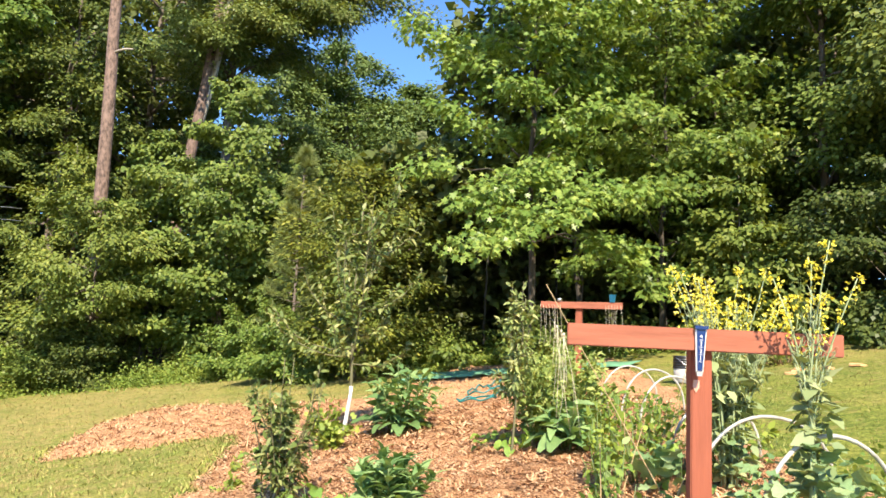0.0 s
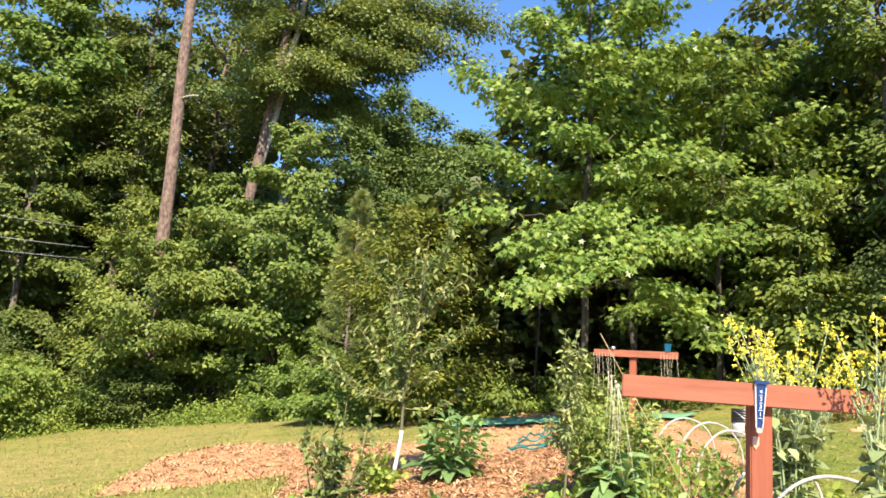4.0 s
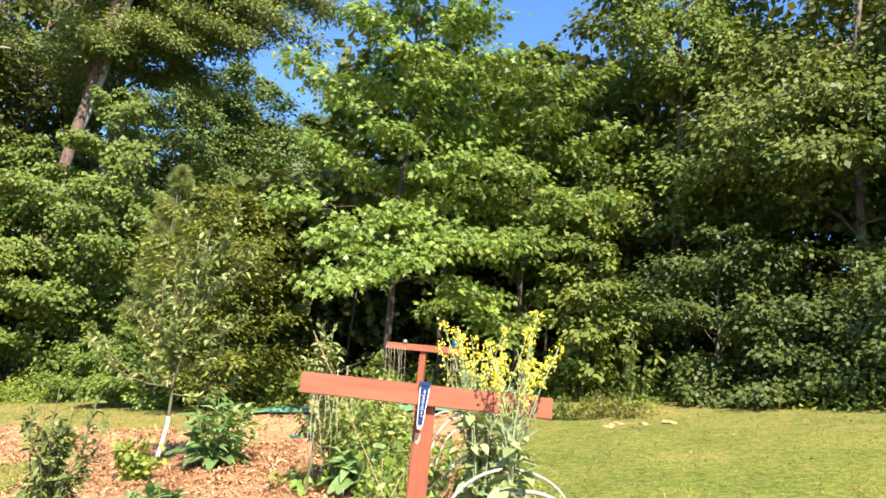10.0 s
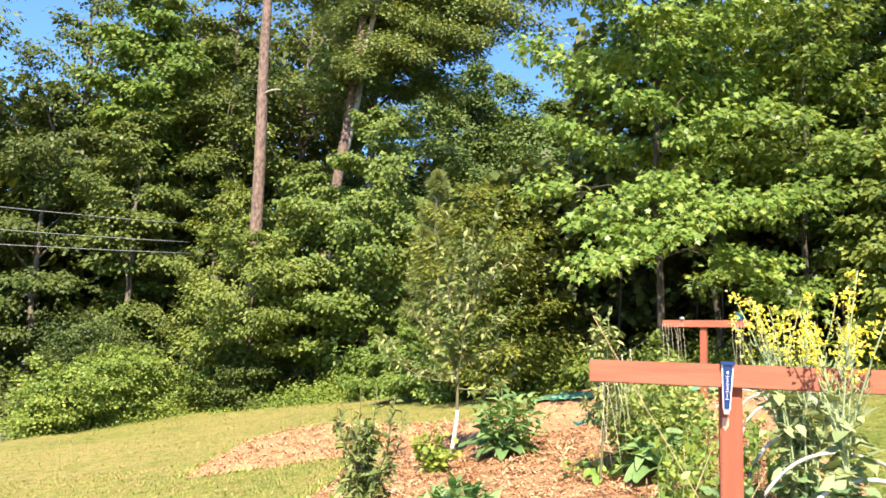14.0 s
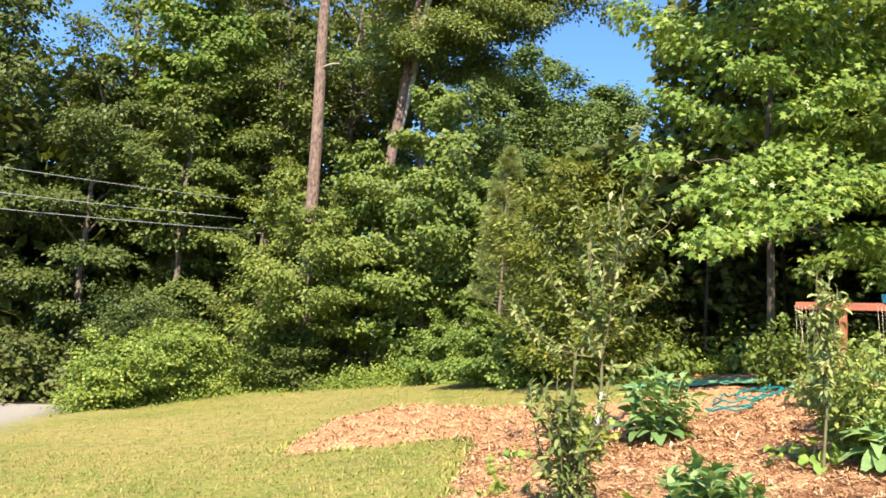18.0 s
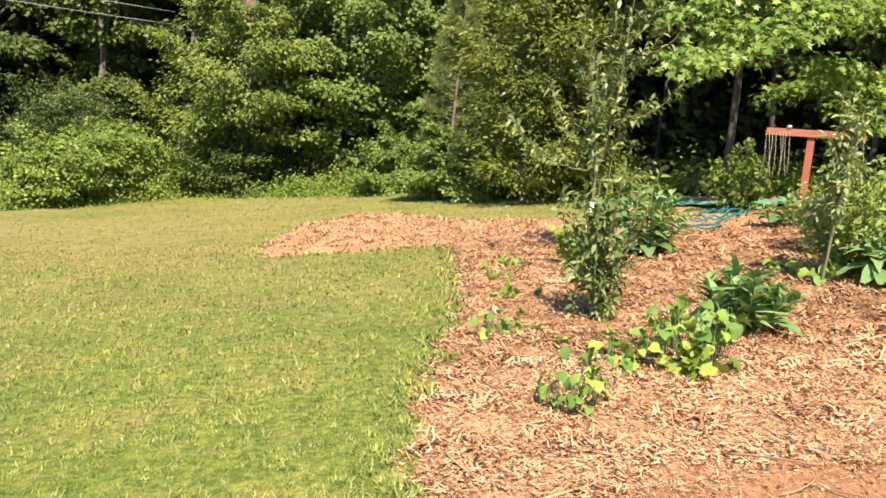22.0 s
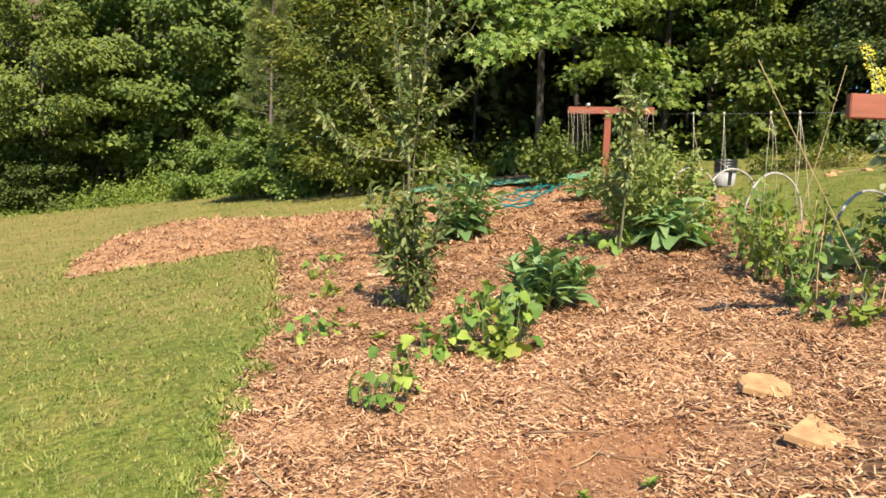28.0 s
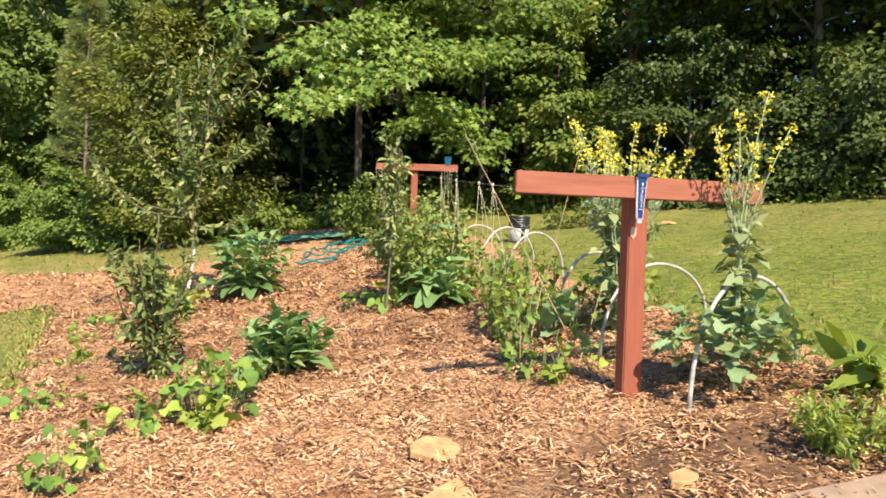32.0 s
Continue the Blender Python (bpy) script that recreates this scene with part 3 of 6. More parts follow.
def lawn_blades():
    r = np.random.default_rng(33)
    zones = ((290000, -4.0, -1.0, 2.0, 6.6, 0.74, 0.08), (60000, -6.5, -1.0, 4.6, 7.6, 1.3, 0.25), (100000, -8, 0.3, 7.5, 13, 1.6, 0.5), (50000, -10, 2, 12, 24, 2.0, 0.8), (140000, 2.9, 10.5, 2.6, 13, 1.0, 0.48), (45000, -9, 0, -3, 4.6, 1.3, 0.1))
    lots = {0: [], 1: []}
    for n, x0, x1, y0, y1, k, straw in zones:
        x, y = r.uniform(x0, x1, n), r.uniform(y0, y1, n)
        d = edge_distance(x, y, BED) + 0.07 * ripple(x, y, 0.45, 12)
        worn = np.zeros(n)
        for px, py, pr in BARE:
            worn = np.maximum(worn, 0.85 * np.exp(-((x - px) / pr) ** 2 - ((y - py) / (0.6 * pr)) ** 2))
        tuft = ripple(x, y, 0.13, 15) + 0.7 * ripple(x, y, 0.4, 16)
        ok = (d < 0.02) & (y < wood_line(x) + 0.4) & (x > -10.6 - 0.2 * (y - 15.4)) & (r.random(n) > worn) & (r.random(n) < 0.72 + 0.4 * tuft)
        x, y, d, tuft = x[ok], y[ok], d[ok], tuft[ok]
        n = len(x)
        yaw, lean = r.uniform(0, 6.28, n), r.uniform(0.35, 1.4, n)
        pos = np.stack([x, y, zg(x, y) - 0.002 + 0.012 * ripple(x, y, 1.6, 3)], -1)
        axis = np.stack([np.cos(yaw) * np.sin(lean), np.sin(yaw) * np.sin(lean), np.cos(lean)], -1)
        normal = np.stack([np.cos(yaw) * np.cos(lean), np.sin(yaw) * np.cos(lean), -np.sin(lean)], -1) * -1
        size = k * r.uniform(0.012, 0.028, n) * np.where(d > -0.16 + 0.08 * tuft, 1.95, 1.0) * np.clip(1.05 + 0.45 * tuft, 0.5, 2.0)
        dead = r.random(n) < straw * (1 + 0.9 * ripple(x, y, 0.9, 14)) * np.where(d > -0.15, 0.3, 1.0)
        for key in (0, 1):
            s = dead == bool(key)
            lots[key].append((pos[s], axis[s], normal[s], size[s]))
    shape = np.array([(0, -0.1), (0, 0.1), (1, 0)])
    for key, name, material, label in ((0, "lawn_grass", M_GRASS, "short green lawn grass blades"), (1, "dry_grass", M_STRAW, "dry straw-coloured grass blades in the lawn")):
        pos, axis, normal, size = (np.concatenate(q) for q in zip(*lots[key]))
        tagged(link(name, leaf_mesh(name, pos, axis, normal, size, shape, material, 0)), label, "grass", kind="stuff")

# ---- trees ----
def crown_profile(kind, t):
    if kind == "cone":
        return np.clip(1.06 * (1 - t) ** 1.0, 0.06, 1)
    if kind == "spire":
        return np.clip(1 - (t - 0.3) / 0.7, 0.08, 1)
    if kind == "round":
        return np.clip(np.sqrt(np.clip(1 - (2 * t - 0.85) ** 2 / 1.35, 0.02, 1)), 0.1, 1)
    return np.clip(1.0 - 0.75 * t ** 2.2, 0.12, 1)


def tree(name, x, y, h, r, z0, leaf, size, shape, limbs, clumps, leaves, label, seed, profile="round", trunk_r=None, bark=None, flat=0.45, spread=None, category="tree", group="", lean=(0, 0), droop=0.35, east=0.0, inner=0.32, lobe=1.0):
    """A tree of trunk, limbs and a crown of single leaves in sprays along the limbs."""
    g = np.random.default_rng(seed)
    bark = bark or M_BARK
    trunk_r = trunk_r or 0.012 * h + 0.03
    spread = spread or r * 0.2
    t = thing(name, x, y, label, category, group)
    wood_tubes = Tubes()
    n = 9
    hs = np.linspace(-0.15, h * 0.96, n)
    path = np.stack([lean[0] * hs / h + g.normal(0, 0.012 * h, n) * (hs > 0.5), lean[1] * hs / h + g.normal(0, 0.012 * h, n) * (hs > 0.5), hs], -1)
    wood_tubes.add(path, trunk_r * (1.12 - np.linspace(0, 1, n) ** 0.9), 8)
    pos, axs, puff = [], [], []
    golden = g.uniform(0, 6.28)
    for i in range(limbs):
        u = (i + g.uniform(0.1, 0.9)) / limbs
        zt = z0 + u * (h - z0)
        az = golden + i * 2.4 + g.normal(0, 0.3)
        reach = r * crown_profile(profile, np.array(u)) * g.choice((0.55, 0.8, 0.95, 1.05, 1.2)) * g.uniform(0.85, 1.1) * (1 + east * np.cos(az))
        root_z = max(0.3, zt - 0.3 * reach)
        root = np.array([np.interp(root_z, hs, path[:, k]) for k in range(3)])
        tip = np.array([np.interp(zt, hs, path[:, 0]) + reach * np.cos(az), np.interp(zt, hs, path[:, 1]) + reach * np.sin(az), zt])
        tip[2] -= 0.1 * reach
        limb = curve_pts(root, tip, (0, 0, 0.16 * reach), 6, 0.025 * reach, g)
        wood_tubes.add(limb, np.linspace(0.28, 0.05, 6) * trunk_r * (0.5 + 0.5 * (1 - u)), 5)
        big = lobe * (0.3 * reach + 0.35 * spread) * g.uniform(0.75, 1.3)
        heart = tip - 0.25 * big * unit(tip - root)
        for k in range(clumps):
            if k < 0.22 * clumps:
                f = g.uniform(inner, 0.75)
                c = np.array([np.interp(f, np.linspace(0, 1, 6), limb[:, q]) for q in range(3)]) + g.normal(0, 0.3 * spread, 3)
            else:
                d = unit(g.normal(0, 1, 3) + np.array([0.5 * np.cos(az), 0.5 * np.sin(az), 0.25]))
                c = heart + big * g.uniform(0.65, 1.05) * d * np.array([1.1, 1.1, 0.62 + flat * 0.5])
            m = int(leaves * g.uniform(0.5, 1.5))
            sg = (0.34 * big + 0.12 * spread) * g.uniform(0.7, 1.15)
            off = g.normal(0, 1, (m, 3)) * np.array([sg, sg, sg * flat * 1.1])
            off[:, 2] -= 0.18 * (off[:, 0] ** 2 + off[:, 1] ** 2) / max(sg, 0.05)
            pos.append(c + off)
            puff.append(unit(off + 0.8 * (c - heart) + np.array([0, 0, 0.2 * sg])))
            out = off * np.array([1, 1, 0.3]) + 0.5 * sg * np.array([np.cos(az), np.sin(az), 0])
            axs.append(out + g.normal(0, 0.5 * sg, (m, 3)) - np.array([0, 0, droop * sg]))
    pos, axs = np.concatenate(pos), unit(np.concatenate(axs))
    jit = 0.55 if shape is STAR else 0.38
    nrm = np.stack([g.normal(0, jit, len(pos)), g.normal(-0.3, jit, len(pos)), np.full(len(pos), 0.85)], -1) + 0.55 * np.concatenate(puff)
    link("trunk", wood_tubes.mesh("trunk", bark), t)
    link("crown", leaf_mesh("crown", pos, axs, nrm, size * g.uniform(0.6, 1.25, len(pos)), shape, leaf), t)
    return t


def spray_tree(name, x, y, h, shape_of, leaf, size, outline, limbs, label, seed, twigs=13, per=20, low=1.0, rise=0.25, trunk_r=None, bark=None, lean=(0, 0), fan=0.46, thick=0.05, droop=0.6, boughs=(), category="tree", group="", tip_lift=0.0, loose=0.0, wild=0.12, tilt=0.42, south=1.0, clump=0, inner=0.22):
    """A tree whose limbs each carry one flat, drooping fan of leafy twigs, with shaded gaps from layer to layer.
    shape_of: (height, reach) pairs; boughs: single limbs as (root height, x, y, z of the tip in the world)."""
    g = np.random.default_rng(seed)
    bark = bark or M_BARK
    trunk_r = trunk_r or 0.012 * h + 0.03
    t = thing(name, x, y, label, category, group)
    base = np.array([x, y, hz(x, y)])
    tubes = Tubes()
    hs = np.linspace(-0.15, h * 0.97, 10)
    line = np.stack([lean[0] * hs / h + g.normal(0, 0.004 * h, 10) * (hs > 0.5), lean[1] * hs / h + g.normal(0, 0.004 * h, 10) * (hs > 0.5), hs], -1)
    tubes.add(line, trunk_r * (1.12 - np.linspace(0, 1, 10) ** 0.9), 8)
    prof_h, prof_r = np.array(shape_of).T
    plan = []
    start = g.uniform(0, 6.28)
    for i in range(limbs):
        z = low + (h - low) * (i + g.uniform(0.15, 0.85)) / limbs
        az = start + i * 2.4 + g.normal(0, 0.25)
        reach = float(np.interp(z, prof_h, prof_r)) * g.choice((0.62, 0.85, 1.0, 1.12)) * g.uniform(0.9, 1.08) * (1 - (1 - south) * max(0.0, -math.sin(az)))
        root_z = max(0.2, z - rise * reach)
        root = np.array([np.interp(root_z, hs, line[:, k]) for k in range(3)])
        tip = np.array([np.interp(z, hs, line[:, 0]) + reach * math.cos(az), np.interp(z, hs, line[:, 1]) + reach * math.sin(az), z + (tip_lift + g.normal(0, wild)) * reach])
        plan.append((root, tip, 0.22))
    for zr, bx, by, bz in boughs:
        root = np.array([np.interp(zr, hs, line[:, k]) for k in range(3)])
        plan.append((root, np.array([bx, by, bz]) - base, inner))
    P, A, N = [], [], []
    for root, tip, bare in plan:
        span = tip - root
        reach = float(np.hypot(span[0], span[1])) + 0.05
        flat = unit(np.array([span[0], span[1], 0.0]) + 1e-6)
        side = np.array([-flat[1], flat[0], 0.0])
        limb = curve_pts(root, tip, (0, 0, 0.11 * reach), 8, 0.02 * reach, g)
        tubes.add(limb, np.linspace(0.3, 0.06, 8) * trunk_r * (0.55 + 0.45 * min(1.0, reach / 2.5)), 5)
        k8 = np.linspace(0, 1, 8)
        n_tw = max(5, int(twigs * (0.5 + 0.5 * min(1.6, reach / max(prof_r))) * (1 - bare) / 0.78))
        for j in range(n_tw + 1):
            f = bare + (1 - bare) * (j + g.uniform(-0.3, 0.3)) / n_tw
            f = min(1.0, max(0.15, f))
            c = np.array([np.interp(f, k8, limb[:, q]) for q in range(3)])
            sgn = 1 if j % 2 else -1
            ang = g.uniform(0.55, 1.15) * sgn if j < n_tw else g.normal(0, 0.2)
            d = flat * math.cos(ang) + side * math.sin(ang)
            length = (fan * reach * (1.15 - 0.62 * f) + 0.12) * g.uniform(0.65, 1.2)
            tw_tip = c + d * length + np.array([0, 0, g.normal(0.02, 0.12) * length - 0.1 * length])
            m = max(4, int(per * (0.4 + 0.6 * length / (fan * max(prof_r) + 0.1)) * g.uniform(0.75, 1.25)))
            u = g.random(m) ** 0.75
            if clump:
                u = np.clip((np.floor(u * clump) + 0.6) / clump, 0, 1)
            pts = c + (tw_tip - c) * u[:, None] + np.array([0, 0, 1.0]) * (0.1 * length * 4 * u * (1 - u))[:, None]
            spread = (0.6 * size + thick * min(reach, 2.6)) * (0.5 if length < 0.3 else 1.0)
            off = g.normal(0, 1, (m, 3)) * np.array([spread, spread, 0.5 * thick * min(reach, 2.6) + 0.25 * size + loose])
            P.append(pts + off)
            A.append(d * 0.8 + unit(off) * 0.7 + g.normal(0, 0.35, (m, 3)) - np.array([0, 0, droop]))
            N.append(np.stack([g.normal(0, tilt, m), g.normal(-0.28, tilt, m), np.full(m, 0.85)], -1) + 0.3 * d)
    P, A, N = np.concatenate(P), unit(np.concatenate(A)), np.concatenate(N)
    link("trunk", tubes.mesh("trunk", bark), t)
    link("crown", leaf_mesh("crown", P, A, N, size * g.uniform(0.6, 1.25, len(P)), outline, leaf), t)
    return t


BROADLEAF = DIAMOND * np.array([1, 1.35])

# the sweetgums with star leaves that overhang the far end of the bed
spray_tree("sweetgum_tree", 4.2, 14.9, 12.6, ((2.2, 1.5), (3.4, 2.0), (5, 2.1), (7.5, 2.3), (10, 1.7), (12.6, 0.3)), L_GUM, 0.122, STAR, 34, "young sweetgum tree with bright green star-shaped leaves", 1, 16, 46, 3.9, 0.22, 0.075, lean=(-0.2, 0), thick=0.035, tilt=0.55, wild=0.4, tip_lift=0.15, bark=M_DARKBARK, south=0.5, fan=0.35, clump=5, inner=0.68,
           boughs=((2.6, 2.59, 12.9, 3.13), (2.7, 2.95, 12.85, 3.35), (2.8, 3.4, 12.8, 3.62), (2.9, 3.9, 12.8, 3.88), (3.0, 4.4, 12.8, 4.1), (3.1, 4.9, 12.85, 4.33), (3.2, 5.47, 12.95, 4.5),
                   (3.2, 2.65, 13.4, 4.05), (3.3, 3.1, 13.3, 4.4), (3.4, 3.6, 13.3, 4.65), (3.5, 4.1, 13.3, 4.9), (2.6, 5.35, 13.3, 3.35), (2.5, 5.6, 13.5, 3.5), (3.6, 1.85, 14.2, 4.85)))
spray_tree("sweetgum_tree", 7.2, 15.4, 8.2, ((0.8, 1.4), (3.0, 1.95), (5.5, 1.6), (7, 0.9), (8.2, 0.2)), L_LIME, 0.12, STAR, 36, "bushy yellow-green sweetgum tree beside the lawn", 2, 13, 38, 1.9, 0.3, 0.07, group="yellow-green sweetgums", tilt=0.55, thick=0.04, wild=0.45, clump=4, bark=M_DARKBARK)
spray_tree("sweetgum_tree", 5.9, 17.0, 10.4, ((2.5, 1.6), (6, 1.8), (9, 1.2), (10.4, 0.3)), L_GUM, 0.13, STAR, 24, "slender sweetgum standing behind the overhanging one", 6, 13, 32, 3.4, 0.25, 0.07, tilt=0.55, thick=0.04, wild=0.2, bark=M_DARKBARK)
spray_tree("sweetgum_tree", 9.0, 16.6, 7.4, ((1.4, 1.4), (4, 1.7), (7.4, 0.2)), L_LIME, 0.125, STAR, 24, "young yellow-green sweetgum beside the tall maple", 7, 12, 26, 2.2, 0.3, 0.06, group="yellow-green sweetgums")

EAST_TREES = (
    (10.7, 15.0, 13.0, 2.35, 2.8, 3, L_TULIP), (12.6, 11.6, 13.0, 2.9, 3.0, 4, L_OAK), (14.2, 7.4, 12.5, 3.0, 3.8, 5, L_MAPLE), (13.6, 18.4, 14.0, 2.6, 2.0, 8, L_MAPLE),
)
for x, y, h, r, z0, seed, leaf in EAST_TREES:
    spray_tree("maple_tree", x, y, h, ((z0, 0.75 * r), (0.35 * h, r), (0.7 * h, 0.85 * r), (h, 0.15 * r)), leaf, 0.13, BROADLEAF, 31, "tall green maple at the edge of the wood", seed, 16, 50 if seed == 8 else 110, z0, 0.3, 0.11, group="trees of the east wood", thick=0.075, fan=0.42, wild=0.6, tilt=0.5, clump=4)
spray_tree("understorey_tree", 7.95, 13.75, 3.75, ((0.2, 0.9), (1.4, 1.05), (2.8, 0.55), (3.75, 0.1)), L_MAPLE, 0.13, BROADLEAF, 26, "small cone-shaped maple sapling at the foot of the wood", 11, 10, 34, 0.2, 0.3, 0.04, category="shrub", group="thicket of the east wood", thick=0.08)
# thicket leaves use the copy with shade in its colour
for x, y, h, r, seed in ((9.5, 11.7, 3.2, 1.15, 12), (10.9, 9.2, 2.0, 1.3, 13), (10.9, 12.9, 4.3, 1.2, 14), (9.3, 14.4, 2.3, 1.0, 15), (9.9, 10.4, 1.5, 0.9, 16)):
    spray_tree("understorey_tree", x, y, h, ((0.1, 0.8 * r), (0.45 * h, r), (0.8 * h, 0.75 * r), (h, 0.3 * r)), L_SHADE, 0.095, BROADLEAF, 20, "leafy thicket at the foot of the wood, dark green with shade in the colour", seed, 10, 66, 0.15, 0.3, 0.04, category="shrub", group="thicket of the east wood", thick=0.08, wild=0.6, clump=4)

# the west wood, from the lawn's edge inwards
for x, y, h, r, seed in ((-2.95, 26.6, 10.1, 2.5, 21), (-5.5, 27.6, 8.6, 1.8, 22), (-0.7, 25.7, 6.9, 1.5, 26)):
    spray_tree("tulip_tree", x, y, h, ((0.4, 0.85 * r), (0.35 * h, r), (0.62 * h, 0.9 * r), (0.82 * h, 0.5 * r), (h, 0.06 * r)), L_TULIP, 0.145, BROADLEAF * np.array([1, 1.2]), 42, "broad tulip tree with large light green leaves", seed, 13, 74, 0.5, 0.35, 0.09, group="trees of the west wood", droop=0.8, thick=0.05, fan=0.42, wild=0.55, tilt=0.55, clump=4)
spray_tree("shade_tree", -8.0, 27.6, 7.9, ((2.0, 1.9), (3.2, 2.4), (5.2, 1.9), (7, 1.2), (7.9, 0.3)), L_MAPLE, 0.13, OVAL * np.array([1, 1.2]), 34, "spreading green tree under the tall pine", 23, 13, 70, 2.2, 0.2, 0.1, droop=0.5, thick=0.06, south=0.6, wild=0.6, fan=0.4, clump=4, tip_lift=0.08)
spray_tree("shade_tree", -6.6, 25.2, 5.7, ((2.1, 1.5), (3.4, 1.8), (4.8, 1.3), (5.7, 0.4)), L_MAPLE, 0.13, OVAL * np.array([1, 1.2]), 26, "low spreading tree whose boughs shade the lawn's edge", 27, 12, 54, 1.9, 0.2, 0.08, droop=0.5, thick=0.06, wild=0.6, fan=0.4, clump=4)
spray_tree("olive_shrub_tree", 1.0, 17.7, 4.9, ((0.3, 1.1), (2, 1.4), (3.6, 1.3), (4.9, 0.5)), L_OLIVE, 0.11, OVAL, 44, "bushy olive-green evergreen tree behind the pear", 24, 11, 44, 0.3, 0.5, 0.06, droop=0.1, thick=0.09, tip_lift=0.12)
tree("shrub", 3.0, 19.6, 2.2, 1.2, 0.2, L_DEEP, 0.14, OVAL, 20, 5, 40, "shrub in the wood's shade, its green darkened to suit", 25, "round", 0.04, None, 0.4, 0.3)

# one great oak leans its upper boughs out over the gap
OAK_TIPS = [(11.5 + 0.35 * k + 0.4 * (k % 2), -6.6 + 1.15 * k, 29.4 + 0.1 * (k % 3), 12.5 + 0.36 * k + 0.7 * (k % 2)) for k in range(8)]
OAK_TIPS += [(15.0 + 0.3 * k, -6.0 + 1.5 * k, 30.4, 15.6 + 0.25 * k + 0.5 * (k % 2)) for k in range(7)] + [(15.5, 4.3, 30.2, 17.3), (14.5, 2.7, 30.0, 15.6)]
spray_tree("oak_tree", -4.2, 33.5, 21.0, ((11, 3.2), (15, 4.4), (18, 3.6), (21, 0.6)), L_OAKGREY, 0.15, BROADLEAF, 24, "great oak with boughs reaching out against the sky", 31, 16, 150, 11.5, 0.25, 0.3, boughs=OAK_TIPS, group="oaks of the west wood", fan=0.3, thick=0.07, droop=0.3, loose=0.03, wild=0.3, tilt=0.5, clump=3)
# oaks 34 and 35 take L_SHADE, shade painted into the leaf colour
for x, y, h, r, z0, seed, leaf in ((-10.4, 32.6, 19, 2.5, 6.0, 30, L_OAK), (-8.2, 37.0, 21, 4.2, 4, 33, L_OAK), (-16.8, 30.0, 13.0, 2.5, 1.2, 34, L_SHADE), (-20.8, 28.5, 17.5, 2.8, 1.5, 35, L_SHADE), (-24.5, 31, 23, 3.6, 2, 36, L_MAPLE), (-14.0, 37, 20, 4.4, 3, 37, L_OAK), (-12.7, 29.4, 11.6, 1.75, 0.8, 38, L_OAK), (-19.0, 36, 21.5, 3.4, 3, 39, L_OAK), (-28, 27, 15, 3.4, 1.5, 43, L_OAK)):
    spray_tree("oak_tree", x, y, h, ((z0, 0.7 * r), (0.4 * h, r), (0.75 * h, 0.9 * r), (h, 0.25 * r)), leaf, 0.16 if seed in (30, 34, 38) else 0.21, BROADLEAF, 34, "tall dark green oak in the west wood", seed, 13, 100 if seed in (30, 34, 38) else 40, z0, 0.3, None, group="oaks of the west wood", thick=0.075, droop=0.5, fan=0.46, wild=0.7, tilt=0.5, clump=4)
spray_tree("tall_maple", -13.6, 31.3, 18, ((10, 1.3), (13.5, 2.0), (16, 1.8), (18, 0.7)), L_LIME, 0.22, BROADLEAF, 30, "tall yellow-green maple among the oaks", 40, 13, 60, 10.5, 0.3, 0.16, thick=0.07, wild=0.3)
for x, y, h, r, z0, seed in ((1.2, 45, 17.6, 4.4, 2, 41), (5.6, 46.5, 15.4, 3.5, 2, 42), (-2.6, 45, 17.4, 3.4, 2, 45)):
    tree("far_oak_tree", x, y, h, r, z0, L_FAR, 0.2, BROADLEAF, 50, 7, 120 if seed == 45 else 165, "rounded oak crown seen far off over the shrubs", seed, "round", None, None, 0.5, 0.7, group="far oaks", droop=0.3)
for x, y, h, r, z0, seed in ((7.2, 22.5, 8.0, 3.2, 0.5, 51), (12.5, 21.5, 12, 4, 1, 52), (17.5, 15, 15, 4, 1, 53), (18.5, 9, 15, 4, 1, 54), (3.9, 23.5, 5.6, 2.6, 0.3, 56), (10.0, 27, 9, 4, 1, 58), (15.4, 12.6, 9, 3.4, 0.5, 59), (16.8, 8.6, 9, 3.2, 0.3, 60)):
    tree("wood_tree", x, y, h, r, z0, L_DEEP, 0.26, BROADLEAF, 34, 6, 26, "tree deep in the wood, its green darkened for shade", seed, "egg", None, None, 0.3, 0.62, group="trees deep in the wood", droop=0.5)
# L_SHADE shrubs carry painted shade; 64 is added to darken the pine's foot
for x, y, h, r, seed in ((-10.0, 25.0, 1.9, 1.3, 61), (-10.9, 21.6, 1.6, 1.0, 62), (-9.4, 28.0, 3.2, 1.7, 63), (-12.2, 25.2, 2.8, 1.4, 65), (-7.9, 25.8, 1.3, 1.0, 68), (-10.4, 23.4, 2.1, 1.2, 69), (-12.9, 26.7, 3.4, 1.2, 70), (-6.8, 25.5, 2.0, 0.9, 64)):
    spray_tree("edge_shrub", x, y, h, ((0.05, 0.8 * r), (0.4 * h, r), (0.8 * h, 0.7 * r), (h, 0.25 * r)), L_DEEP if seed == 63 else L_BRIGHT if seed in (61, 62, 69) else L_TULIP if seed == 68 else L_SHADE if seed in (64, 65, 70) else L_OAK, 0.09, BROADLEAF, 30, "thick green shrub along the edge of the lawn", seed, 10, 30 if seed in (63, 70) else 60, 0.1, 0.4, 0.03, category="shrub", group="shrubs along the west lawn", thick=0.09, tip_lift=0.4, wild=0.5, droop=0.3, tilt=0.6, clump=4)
for x, y, h, r, seed in ((-15.4, 23.6, 2.0, 1.8, 66), (-18.4, 22.0, 2.3, 2.0, 67)):
    tree("laurel_shrub", x, y, h, r, 0.1, L_DEEP, 0.16, BROADLEAF, 34, 6, 50, "dark glossy laurel bush across the lane", seed, "round", 0.03, None, 0.5, 0.4, "shrub", "laurels across the lane")


